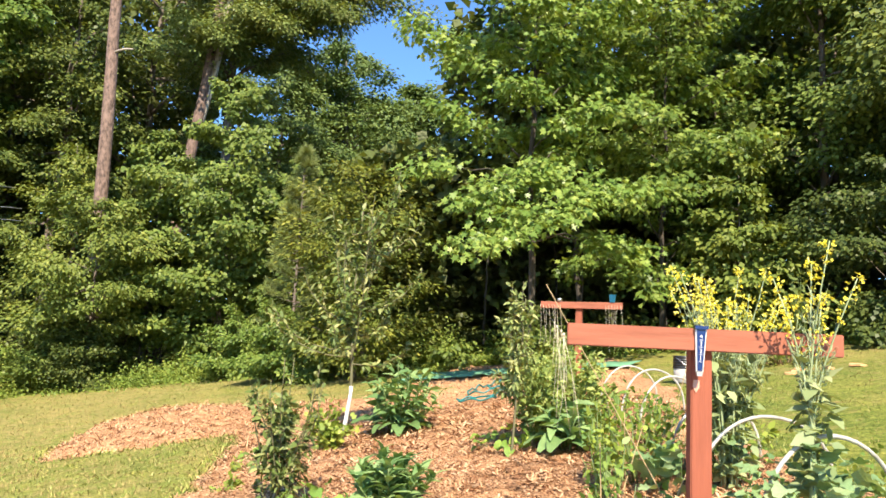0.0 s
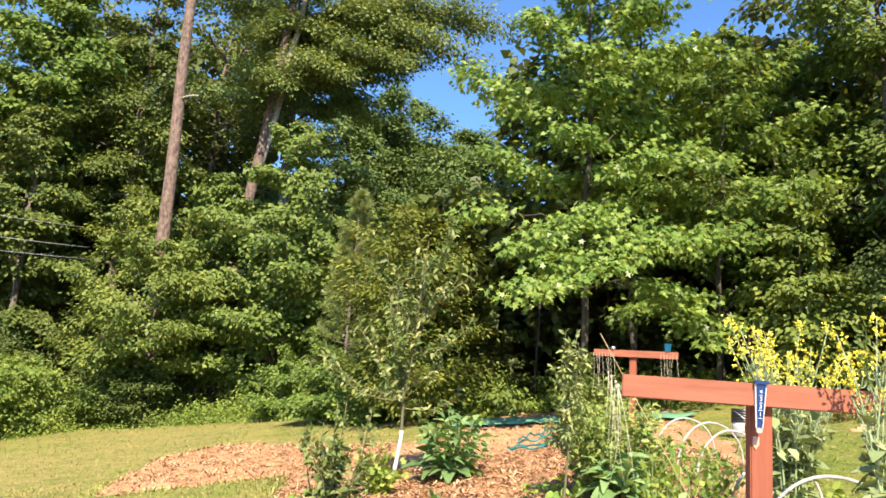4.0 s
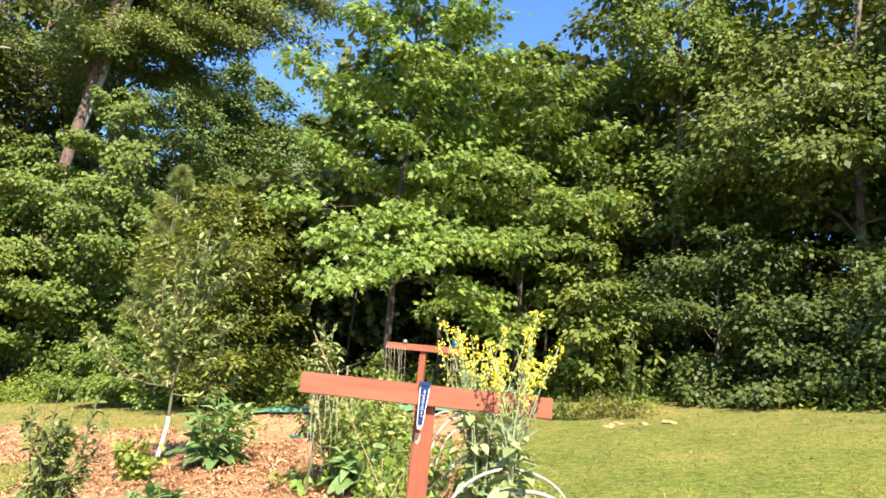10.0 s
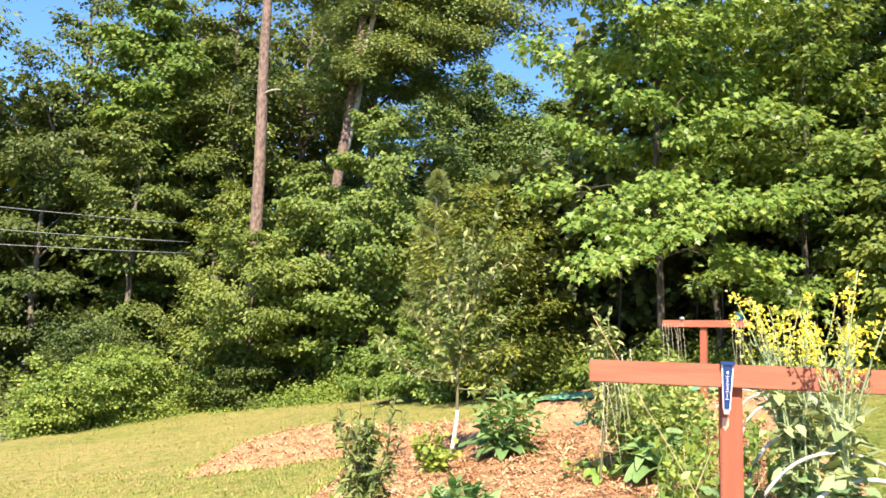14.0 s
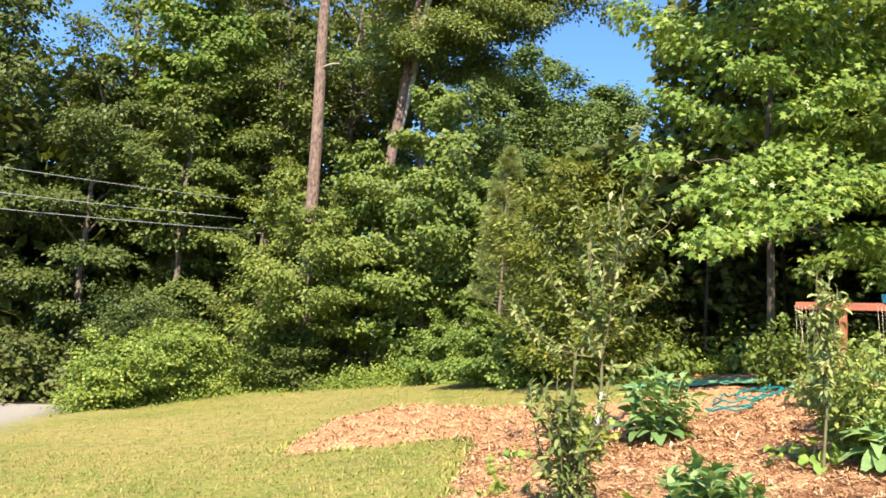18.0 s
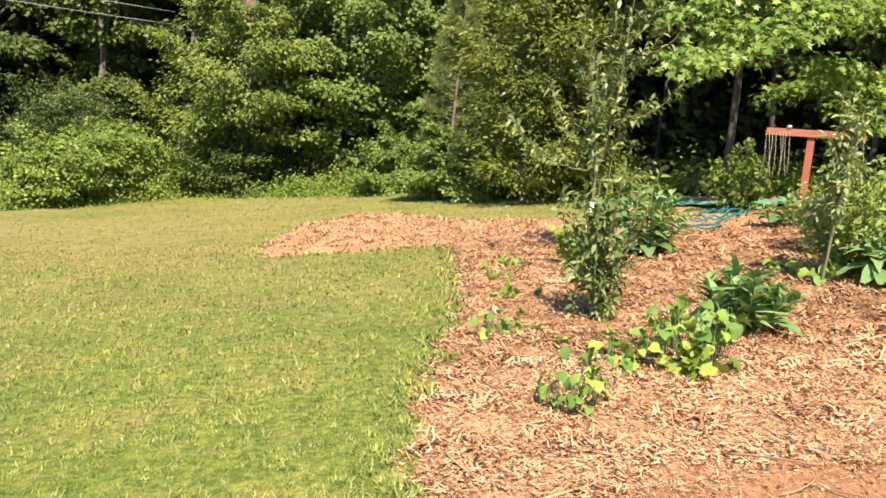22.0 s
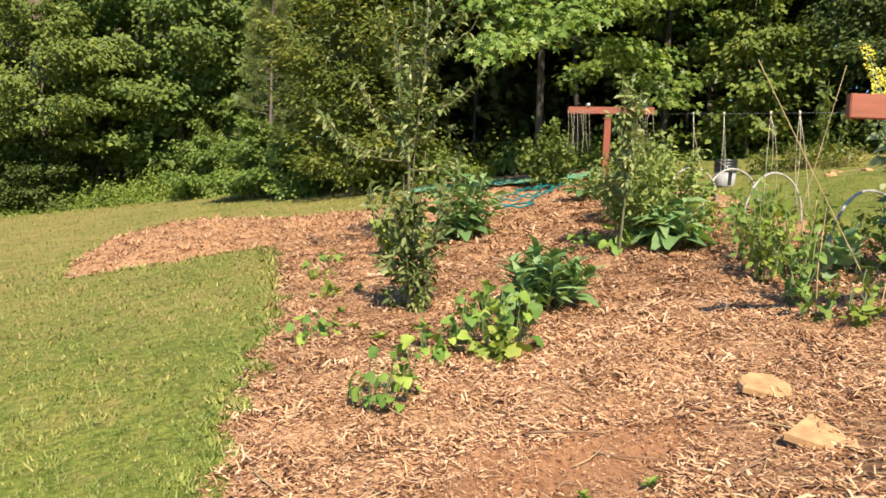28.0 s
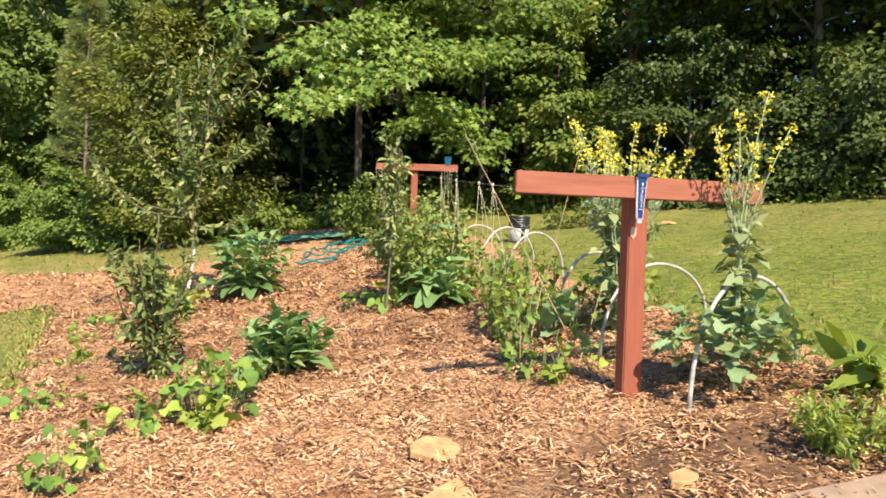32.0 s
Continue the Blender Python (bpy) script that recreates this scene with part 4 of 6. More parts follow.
for x, y, h, r, seed in ((2.3, 18.2, 0.75, 0.4, 86), (3.2, 17.6, 0.6, 0.45, 87), (2.75, 18.8, 0.9, 0.4, 88), (4.5, 16.9, 0.55, 0.4, 89), (6.0, 17.0, 0.6, 0.45, 90)):
    spray_tree("woodland_seedling", x, y, h, ((0.05, 0.7 * r), (0.5 * h, r), (h, 0.4 * r)), L_TULIP, 0.13, OVAL * np.array([1, 1.2]), 9, "low seedling with drooping leaves before the dark wood", seed, 6, 9, 0.1, 0.5, 0.012, category="seedling", group="seedlings before the wood", droop=0.9, tip_lift=0.2, wild=0.4)
for x, y, h, r, seed in ((-0.9, 20.9, 1.9, 0.9, 83), (0.1, 19.6, 1.4, 0.8, 84), (-2.0, 23.6, 1.6, 1.0, 85)):
    spray_tree("edge_shrub", x, y, h, ((0.05, 0.8 * r), (0.4 * h, r), (h, 0.25 * r)), L_LIME, 0.09, BROADLEAF, 24, "light green shrub at the foot of the young pine", seed, 10, 56, 0.1, 0.4, 0.03, category="shrub", group="shrubs below the young pine", thick=0.08, tip_lift=0.15, wild=0.45)


def wood_depth():
    """The dense growth further back in the wood, a continuous mass of leaves coloured dark for shade."""
    g = np.random.default_rng(77)
    n = 40000
    x = g.uniform(-34, 26, n)
    y = np.where(x < -9, 33 - 0.1 * (x + 9), wood_line(np.clip(x, -30, 30))) + g.uniform(3.0, 12.0, n) + np.where(x < 0, 4, 0)
    k = x > 10
    y[k] = g.uniform(-12, 26, k.sum())
    x[k] = np.maximum(x[k], 15.5 + 0.12 * np.maximum(0, 14 - y[k]))
    top = np.interp(x, [-34, -12, -6, -2, 3, 8, 12, 26], [9, 7, 6.5, 5, 3.6, 4.5, 8, 10])
    z = top * g.random(n) ** 1.1
    pos = np.stack([x, y, zg(np.clip(x, -80, 80), y) + z], -1) + 0.8 * np.stack([ripple(x, z, 3, 1), ripple(y, z, 3, 2), ripple(x, y, 3, 3)], -1)
    m = 14000
    x, y, z = g.uniform(-40, -13, m), g.uniform(31, 38, m), 11 * g.random(m)
    y = np.where(x < -16, y - 0.45 * (-16 - x), y)
    pos = np.concatenate([pos, np.stack([x, y, zg(x, y) + z], -1)])
    n += m
    m = 26000
    x, y, z = g.uniform(-36, -5, m), g.uniform(36, 46, m), 15 * g.random(m)
    y = np.where(x < -16, y - 0.45 * (-16 - x), y)
    pos = np.concatenate([pos, np.stack([x, y, zg(x, y) + z * np.clip((-2 - x) / 3, 0.3, 1)], -1)])
    n += m
    m = 11000
    x, y, z = g.uniform(-17, -6, m), g.uniform(40, 44, m), g.uniform(8, 20, m)
    pos = np.concatenate([pos, np.stack([x, y, zg(x, y) + z], -1)])
    n += m
    m = 15000
    x, y, z = g.uniform(0.8, 12.5, m), g.uniform(17.6, 20.2, m), g.uniform(3.4, 9.0, m)
    pos = np.concatenate([pos, np.stack([x, y, zg(x, y) + np.where(x < 3, 0.6, 1.0) * z], -1)])
    n += m
    m = 21000
    x, y, z = g.uniform(15.5, 22, m), g.uniform(0, 28, m), 12 * g.random(m) ** 1.4
    pos = np.concatenate([pos, np.stack([x, y, zg(x, y) + z], -1)])
    n += m
    m = 10000
    x, y, z = g.uniform(5.5, 17, m), g.uniform(24, 32, m), 2 + 7 * g.random(m)
    pos = np.concatenate([pos, np.stack([x, y, zg(x, y) + z * np.clip((x - 3) / 7, 0.45, 1)], -1)])
    n += m
    m = 16000
    x, y, z = g.uniform(1.5, 14, m), g.uniform(20.5, 30, m), 5.5 * g.random(m)
    pos = np.concatenate([pos, np.stack([x, y, zg(x, y) + z], -1)])
    n += m
    m = 12000
    x, y = g.uniform(-7, 11, m), g.uniform(47.5, 51, m)
    z = np.interp(x, [-7, -3, -1, 2, 6, 9, 11], [12, 12.3, 13.6, 15.2, 14.2, 11.0, 9]) * g.random(m) ** 0.7
    pos = np.concatenate([pos, np.stack([x, y, zg(x, y) + z], -1)])
    n += m
    ax = g.normal(0, 1, (n, 3))
    nr = np.stack([g.normal(0, 0.6, n), g.normal(-0.4, 0.6, n), np.ones(n)], -1)
    tagged(link("wood_undergrowth", leaf_mesh("wood_undergrowth", pos, ax, nr, np.where(np.arange(n) < 40000, 1.0, 1.35) * np.where((pos[:, 1] < 20.3) & (pos[:, 0] < 12.6), 0.7, 1.0) * np.where(pos[:, 1] > 47, 1.5, np.where((pos[:, 0] < -14) & (pos[:, 1] > 27), 1.5, 1.0)) * g.uniform(0.2, 0.4, n), BROADLEAF, L_DEEP)), "dense undergrowth deep in the wood, coloured dark for shade", "undergrowth", kind="stuff")


wood_depth()
for i in range(14):
    g = np.random.default_rng(700 + i)
    x = g.uniform(1.5, 12) if i < 10 else g.uniform(-10, 0)
    y = float(wood_line(x)) + g.uniform(0.8, 4.0)
    h, r = g.uniform(2.6, 4.2), g.uniform(0.03, 0.06)
    t = thing("slim_tree", x, y, "slim bare tree standing in the shade of the wood", "tree", "slim trees in the wood")
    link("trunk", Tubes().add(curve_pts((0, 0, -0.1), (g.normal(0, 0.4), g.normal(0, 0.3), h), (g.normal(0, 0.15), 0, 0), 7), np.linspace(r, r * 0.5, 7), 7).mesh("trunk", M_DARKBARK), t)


def bare_trunk(name, x, y, h, r, lean, label, seed, stub=None, snag=0.0):
    """A tall pine: a bare straight trunk with a dead stub, its crown far up."""
    g = np.random.default_rng(seed)
    t = thing(name, x, y, label, "tree", "tall pines")
    tb = Tubes()
    hs = np.linspace(-0.2, h, 14)
    path = np.stack([lean * hs + g.normal(0, 0.03, 14), g.normal(0, 0.03, 14), hs], -1)
    tb.add(path, r * (1.1 - 0.55 * np.linspace(0, 1, 14)), 12)
    if stub:
        link("branch_stub", Tubes().add(curve_pts((lean * stub, -r * 0.3, stub), (lean * stub + 0.72, -0.4, stub + 0.1), (0, 0, 0.07), 5), np.linspace(0.05, 0.025, 5), 6).mesh("branch_stub", M_DEADWOOD), t, "pale dead branch stub")
    if snag:
        link("dead_stem", Tubes().add(curve_pts((lean * 9, 0.1, 9), (lean * 18 + snag, 0, 18.4), (0.1, 0, 0), 8, 0.04, g), np.linspace(0.17, 0.1, 8), 8).mesh("dead_stem", M_DEADWOOD), t, "pale dead stem without bark")
    link("trunk", tb.mesh("trunk", M_PINEBARK), t)
    P, A = [], []
    limbs = Tubes()
    for i in range(26):
        z = h * g.uniform(0.72, 1.0)
        az, reach = g.uniform(0, 6.28), g.uniform(1.0, 2.8)
        tip = np.array([lean * z + reach * np.cos(az), reach * np.sin(az), z + 0.3])
        limbs.add(curve_pts((lean * z, 0, z - 0.3), tip, (0, 0, 0.1), 4), np.linspace(0.06, 0.02, 4), 4)
        for k in range(3):
            c = tip + g.normal(0, 0.35, 3)
            m = 60
            d = g.normal(0, 1, (m, 3)) + np.array([0, 0, 0.3])
            P.append(np.repeat(c[None], m, 0) + unit(d) * 0.05), A.append(unit(d))
    P, A = np.concatenate(P), np.concatenate(A)
    link("limbs", limbs.mesh("limbs", M_PINEBARK), t)
    link("crown", leaf_mesh("crown", P, A, g.normal(0, 1, P.shape), np.full(len(P), 0.45), NEEDLE * np.array([1, 1.6]), L_PINE, 0), t)
    return t


bare_trunk("pine_tree", -6.87, 26.4, 22, 0.235, -0.028, "tall pine with a bare pinkish-brown trunk and a dead branch stub", 71, 10.95)
bare_trunk("pine_tree", -5.85, 31.0, 24, 0.24, 0.085, "tall pine with a bare brown trunk behind the oak boughs", 72, snag=0.5)


def young_pine(x, y, h, seed):
    g = np.random.default_rng(seed)
    t = thing("young_pine", x, y, "slim young pine with soft grey-green needles", "tree")
    tb = Tubes().add(curve_pts((0, 0, -0.1), (0, 0, h), (0, 0, 0), 6), np.linspace(0.06, 0.01, 6), 6)
    P, A = [], []
    for i in range(90):
        u = g.uniform(0.15, 1)
        reach = 0.85 * (1 - u) ** 0.8 + 0.12
        az = g.uniform(0, 6.28)
        tip = np.array([reach * np.cos(az), reach * np.sin(az), u * h + 0.35 * reach])
        tb.add(curve_pts((0, 0, u * h), tip, (0, 0, -0.05), 4), np.linspace(0.015, 0.005, 4), 4)
        for k in range(7):
            c = np.array([0, 0, u * h]) + (tip - np.array([0, 0, u * h])) * (0.25 + 0.75 * k / 6)
            d = unit(g.normal(0, 0.7, (50, 3)) + 0.9 * unit(tip - np.array([0, 0, u * h])) + np.array([0, 0, 0.5]))
            P.append(np.repeat(c[None], 50, 0)), A.append(d)
    P, A = np.concatenate(P), np.concatenate(A)
    link("trunk", tb.mesh("trunk", M_BARK), t)
    link("needles", leaf_mesh("needles", P, A, g.normal(0, 1, P.shape), g.uniform(0.18, 0.3, len(P)), NEEDLE * np.array([1, 1.2]), L_PINE, 0), t)


young_pine(-0.5, 21.4, 6.2, 73)


def edge_growth():
    """Low vines and weeds along the foot of the wood."""
    g = np.random.default_rng(81)
    n = 64000
    x = g.uniform(-11.2, 11, n)
    y = wood_line(x) + g.normal(0.1, 0.75, n)
    hgt = np.abs(g.normal(0, 1, n)) * (0.16 + 0.2 * np.clip(0.5 + 0.8 * ripple(x, y, 2.2, 82), 0, 1.5)) * np.clip(1.1 + (y - wood_line(x)) * 0.5, 0.2, 1.8) * np.where(x > 2.5, 0.85, 1.25)
    ok = (edge_distance(x, y, BED) < 0)
    x, y, hgt = x[ok], y[ok], hgt[ok]
    pos = np.stack([x, y, zg(x, y) + hgt], -1)
    ax = np.stack([g.normal(0, 1, len(x)), g.normal(-0.4, 1, len(x)), g.normal(-0.2, 0.5, len(x))], -1)
    nr = np.stack([g.normal(0, 0.5, len(x)), g.normal(-0.3, 0.5, len(x)), np.ones(len(x))], -1)
    tagged(link("edge_growth", leaf_mesh("edge_growth", pos, ax, nr, g.uniform(0.05, 0.11, len(x)), DIAMOND * np.array([1, 1.2]), L_BRIGHT)), "low vines and weeds along the foot of the wood", "weeds", kind="stuff")


edge_growth()


# ---- fruit trees in the bed ----
def sapling(name, x, y, h, stems, leaf, size, count, label, seed, painted=0.0, spread=0.45, low=0.2, lean=(0, 0), shoots=0, bend=0.0, fan=None, fork=(0.3, 0.6), paint_from=-0.02, thin=26, rise=1.0):
    g = np.random.default_rng(seed)
    t = thing(name, x, y, label, "fruit tree", z=bed_z(x, y))
    tb = Tubes()
    n = 10
    hs = np.linspace(-0.08, h, n)
    main = np.stack([lean[0] * hs + bend * np.minimum(hs, 0.5) + 0.02 * np.sin(hs * 3.1), lean[1] * hs + 0.02 * np.cos(hs * 2.3), hs], -1)
    rad = 0.0105 * h / 1.6 * (1.15 - np.linspace(0, 1, n)) + 0.003
    tb.add(main, rad, 8)
    P, A = [], []

    def leaves_along(p, m):
        f = g.uniform(0.1, 1.0, m)
        k = np.linspace(0, 1, len(p))
        c = np.stack([np.interp(f, k, p[:, q]) for q in range(3)], -1)
        d = unit(p[-1] - p[0])
        a = unit(g.normal(0, 1, (m, 3)) + 0.8 * d + np.array([0, 0, 0.1]))
        P.append(c + a * 0.015), A.append(a - np.array([0, 0, 0.25]))

    leaves_along(main[3:], count // 6)
    for i in range(stems):
        u = low + (0.92 - low) * (i + g.uniform(0, 1)) / stems
        root = np.array([np.interp(u * h, hs, main[:, q]) for q in range(3)])
        az = g.uniform(0, 6.28)
        reach = spread * g.uniform(0.5, 1.15) * (1.15 - 0.6 * u)
        tip = root + np.array([reach * np.cos(az), reach * np.sin(az), g.uniform(0.15, 0.75) * spread * 1.1])
        p = curve_pts(root, tip, (0.1 * reach * np.cos(az), 0.1 * reach * np.sin(az), -0.12 * spread), 6, 0.01, g)
        tb.add(p, np.linspace(0.009, 0.003, 6), 5)
        leaves_along(p, int(count / stems * g.uniform(0.6, 1.3)))
    for i in range(shoots):
        root = np.array([np.interp(h * g.uniform(*fork), hs, main[:, q]) for q in range(3)])
        az = i * 2.4 + g.normal(0, 0.4)
        reach = (fan or spread) * g.uniform(0.35, 1.0)
        tip = np.array([root[0] + reach * np.cos(az), root[1] + reach * np.sin(az), h * rise * g.uniform(0.78, 1.12)])
        p = curve_pts(root, tip, (0.22 * reach * np.cos(az), 0.22 * reach * np.sin(az), -0.1 * spread), 8, 0.006, g)
        tb.add(p, np.linspace(0.008, 0.0025, 8), 5)
        leaves_along(p, thin)
    P, A = np.concatenate(P), np.concatenate(A)
    nr = np.stack([g.normal(0, 0.6, len(P)), g.normal(-0.2, 0.6, len(P)), np.ones(len(P))], -1)
    stem = link("trunk", tb.mesh("trunk", M_TWIG), t)
    link("foliage", leaf_mesh("foliage", P, A, nr, size * g.uniform(0.55, 1.25, len(P)), OVAL * np.array([1, 0.8]), leaf, 0.45), t)
    if painted:
        w = Tubes().add(np.stack([np.interp(np.linspace(paint_from, painted, 7), hs, main[:, q]) for q in range(3)], -1), np.linspace(0.026, 0.021, 7), 10)
        link("painted_trunk", w.mesh("painted_trunk", M_WHITEPAINT), stem, "white-painted lower trunk")
    return t


sapling("pear_tree", 0.43, 9.35, 2.65, 24, L_PEAR, 0.095, 1700, "young pear tree with a white-painted trunk and curled leaves", 91, 0.6, 1.02, 0.3, (0.0, 0), 7, 0.1, paint_from=0.1, fan=0.5)
sapling("apple_tree", 1.76, 6.85, 1.36, 20, L_APPLE, 0.066, 620, "slender young apple tree with grey-green leaves", 92, 0.0, 0.2, 0.32, (0.0, 0), 4, fan=0.16)
sapling("apple_tree", -0.17, 6.25, 0.8, 30, L_PEAR, 0.07, 1000, "young apple tree with dark leaves and upright shoots", 95, 0.0, 0.22, 0.02, (0.0, 0), 10, fan=0.44, fork=(0.1, 0.6), thin=42, rise=1.3)


# ---- leafy plants with large leaves ----
def blade(name, length, width, curl, heart, material, ruffle=0.0, seed=0, n=8, lobes=0.0):
    """One large leaf along +x: a midrib fold, a drooping tip and wavy edges."""
    g = np.random.default_rng(seed)
    v, loops = [], []
    for i in range(n):
        u = i / (n - 1)
        w = width * (np.sin(np.pi * min(u, 0.97) ** (0.72 if heart else 0.75)) ** (0.6 if heart else 0.8) * 0.5 * (1 + lobes * np.sin(2.6 * 2 * np.pi * u)) + 0.012)
        x, z = length * (u - 0.12 * curl * u * u), -curl * length * u * u * 0.5
        e = ruffle * width * g.normal(0, 1, 2)
        back = -0.05 * length if heart and i == 1 else 0.0
        v += [(x + back, w, z + 0.28 * w + e[0]), (x, 0, z), (x + back, -w, z + 0.28 * w + e[1])]
    for i in range(n - 1):
        a = i * 3
        loops += [a, a + 1, a + 4, a + 3, a + 1, a + 2, a + 5, a + 4]
    return raw_mesh(name, v, loops, np.full((n - 1) * 2, 4), material, True)


COMFREY = [blade("leaf", 0.25, 0.085, 1.3, False, B_COMFREY, 0.07, s) for s in (1, 2, 3)]
BROAD = [blade("leaf", 0.28, 0.17, 1.1, True, B_COMFREY, 0.06, s) for s in (10, 11, 12)]
SQUASH = [blade("leaf", 0.112, 0.108, 0.7, True, B_SQUASH, 0.06, s) for s in (4, 5, 6)]
KALE = [blade("leaf", 0.15, 0.125, 0.9, True, B_KALE, 0.1, s, 13, 0.22) for s in (7, 8, 9)]


def rosette(name, x, y, n, scale, label, seed, meshes=KALE, upright=0.0):
    g = np.random.default_rng(seed)
    t = thing(name, x, y, label, "plant", z=bed_z(x, y))
    for i in range(n):
        u = i / n
        az = i * 137.5 + g.normal(0, 25)
        rise = 70 - 62 * u * (1 - upright) + g.normal(0, 12)
        s = scale * g.uniform(0.6, 1.2)
        d = 0.03 + 0.06 * u
        m = pose(d * math.cos(radians(az)), d * math.sin(radians(az)), 0.03 + 0.22 * scale * (1 - u), 0, 0, az) @ pose(0, 0, 0, g.normal(0, 22), -rise, 0) @ Matrix.Diagonal((s, s, s, 1))
        link("leaf", meshes[i % 3], t, "", m)
    return t


def comfrey(x, y, stems, height, spread, label, seed, basal=8, scale=1.0, tight=False):
    """A mound of leafy stems, the leaves lance-shaped and arching, broad ones round the foot."""
    g = np.random.default_rng(seed)
    t = thing("comfrey_plant", x, y, label, "plant", "comfrey plants", z=bed_z(x, y))
    tb = Tubes()
    for i in range(stems):
        az, d = i * 2.4 + g.normal(0, 0.3), spread * math.sqrt((i + 0.5) / stems)
        tip = np.array([d * math.cos(az), d * math.sin(az), height * g.uniform(0.7, 1.05) * (1.05 - 0.4 * (d / spread) ** 2)])
        p = curve_pts(tip * np.array([0.25, 0.25, 0]) - np.array([0, 0, 0.02]), tip, (0.06 * tip[0], 0.06 * tip[1], 0.03), 6)
        tb.add(p, np.linspace(0.008, 0.004, 6), 5)
        m = 16 if tight else 9
        for k in range(m):
            f = 0.2 + 0.8 * k / (m - 1)
            c = [float(np.interp(f, np.linspace(0, 1, 6), p[:, q])) for q in range(3)]
            a = math.degrees(az) + k * 137.5 + g.normal(0, 20)
            s = scale * g.uniform(0.65, 1.05) * (1.1 - 0.35 * f)
            link("leaf", COMFREY[k % 3], t, "", pose(*c, 0, 0, a) @ pose(0, 0, 0, g.normal(0, 25), -(g.uniform(35, 62) if tight else g.uniform(10, 45)) - 25 * f, 0) @ Matrix.Diagonal((s, s, s, 1)))
    for i in range(basal):
        a, s = i * 360 / basal + g.normal(0, 15), scale * g.uniform(0.7, 1.05)
        link("broad_leaf", BROAD[i % 3], t, "", pose(0.5 * spread * math.cos(radians(a)), 0.5 * spread * math.sin(radians(a)), 0.1, 0, 0, a) @ pose(0, 0, 0, g.normal(0, 15), -g.uniform(5, 35), 0) @ Matrix.Diagonal((s, s, s, 1)))
    link("stem", tb.mesh("stem", M_STEM), t)
    return t


def vine_plant(name, x, y, n, spread, height, label, seed, scale=1.0, meshes=SQUASH):
    g = np.random.default_rng(seed)
    n = int(n * 3.1)
    scale *= 0.74
    t = thing(name, x, y, label, "plant", z=bed_z(x, y))
    tb = Tubes()
    for i in range(n):
        az, d = g.uniform(0, 6.28), spread * math.sqrt(g.uniform(0.02, 1))
        z = height * (0.2 + 0.85 * g.random()) * (1.1 - 0.4 * (d / spread) ** 2)
        p = np.array([d * math.cos(az), d * math.sin(az), z])
        p[2] += hz(x + p[0], y + p[1]) - hz(x, y)
        tb.add(curve_pts((p[0] * 0.8, p[1] * 0.8, p[2] - z - 0.02), p, (0.02 * math.cos(az * 3), 0.02 * math.sin(az * 3), 0.01), 4), np.linspace(0.0022, 0.0015, 4), 4)
        yaw = math.degrees(az) + g.normal(0, 40)
        s = scale * g.uniform(0.5, 1.25)
        link("leaf", meshes[i % 3], t, "", pose(*p, 0, 0, yaw) @ pose(0, 0, 0, g.normal(-8, 26), g.normal(12, 24), 0) @ Matrix.Diagonal((s, s, s, 1)))
    tagged(link("stem", tb.mesh("stem", M_STEM), t), kind="stuff")
    return t


comfrey(1.08, 9.25, 24, 0.76, 0.46, "large comfrey mound with dark green lance-shaped leaves", 101, 10, 1.15)
comfrey(2.24, 6.8, 8, 0.42, 0.26, "comfrey with broad drooping leaves round its foot", 102, 10, 1.15)
comfrey(0.6, 5.62, 15, 0.42, 0.3, "upright comfrey clump with narrow dark leaves", 103, 5, 0.82, True)
comfrey(3.35, 10.9, 6, 0.4, 0.28, "comfrey clump beside the coiled hose", 104, 6, 1.0)
vine_plant("squash_plant", 0.08, 5.1, 24, 0.25, 0.34, "squash plant with bright yellow-green leaves", 111)
vine_plant("squash_plant", -0.3, 5.15, 9, 0.17, 0.2, "small squash plant at the foot of the apple tree", 112)
vine_plant("squash_plant", -0.66, 4.5, 12, 0.15, 0.27, "young bean plant with light and dark green leaves", 113, 0.75)
vine_plant("squash_plant", -0.84, 6.05, 9, 0.17, 0.16, "small vine with dark green leaves near the lawn", 114, 0.75)
vine_plant("squash_plant", 1.85, 7.2, 18, 0.32, 0.2, "low squash plant with yellow-green leaves by the comfrey", 115)
vine_plant("squash_plant", -0.45, 9.0, 8, 0.2, 0.12, "small creeping vine in the mulch", 118, 0.8)
vine_plant("squash_plant", 2.6, 6.0, 12, 0.5, 0.3, "tangle of bean vines in the hoop bed", 119, 0.55)
vine_plant("squash_plant", 3.05, 7.6, 12, 0.55, 0.25, "low bean vines under the white hoops", 120, 0.8)


for i, (x, y, n, w, h) in enumerate(((2.45, 5.1, 12, 0.35, 0.35), (2.05, 4.3, 8, 0.22, 0.3), (2.85, 5.4, 10, 0.4, 0.3), (2.5, 6.6, 8, 0.35, 0.3), (3.4, 8.4, 10, 0.45, 0.25), (2.9, 4.2, 12, 0.3, 0.35), (2.75, 3.6, 10, 0.25, 0.25))):
    vine_plant("bean_plant", x, y, n, w, h, "leafy bean plant in the hoop bed", 400 + i, 0.62)


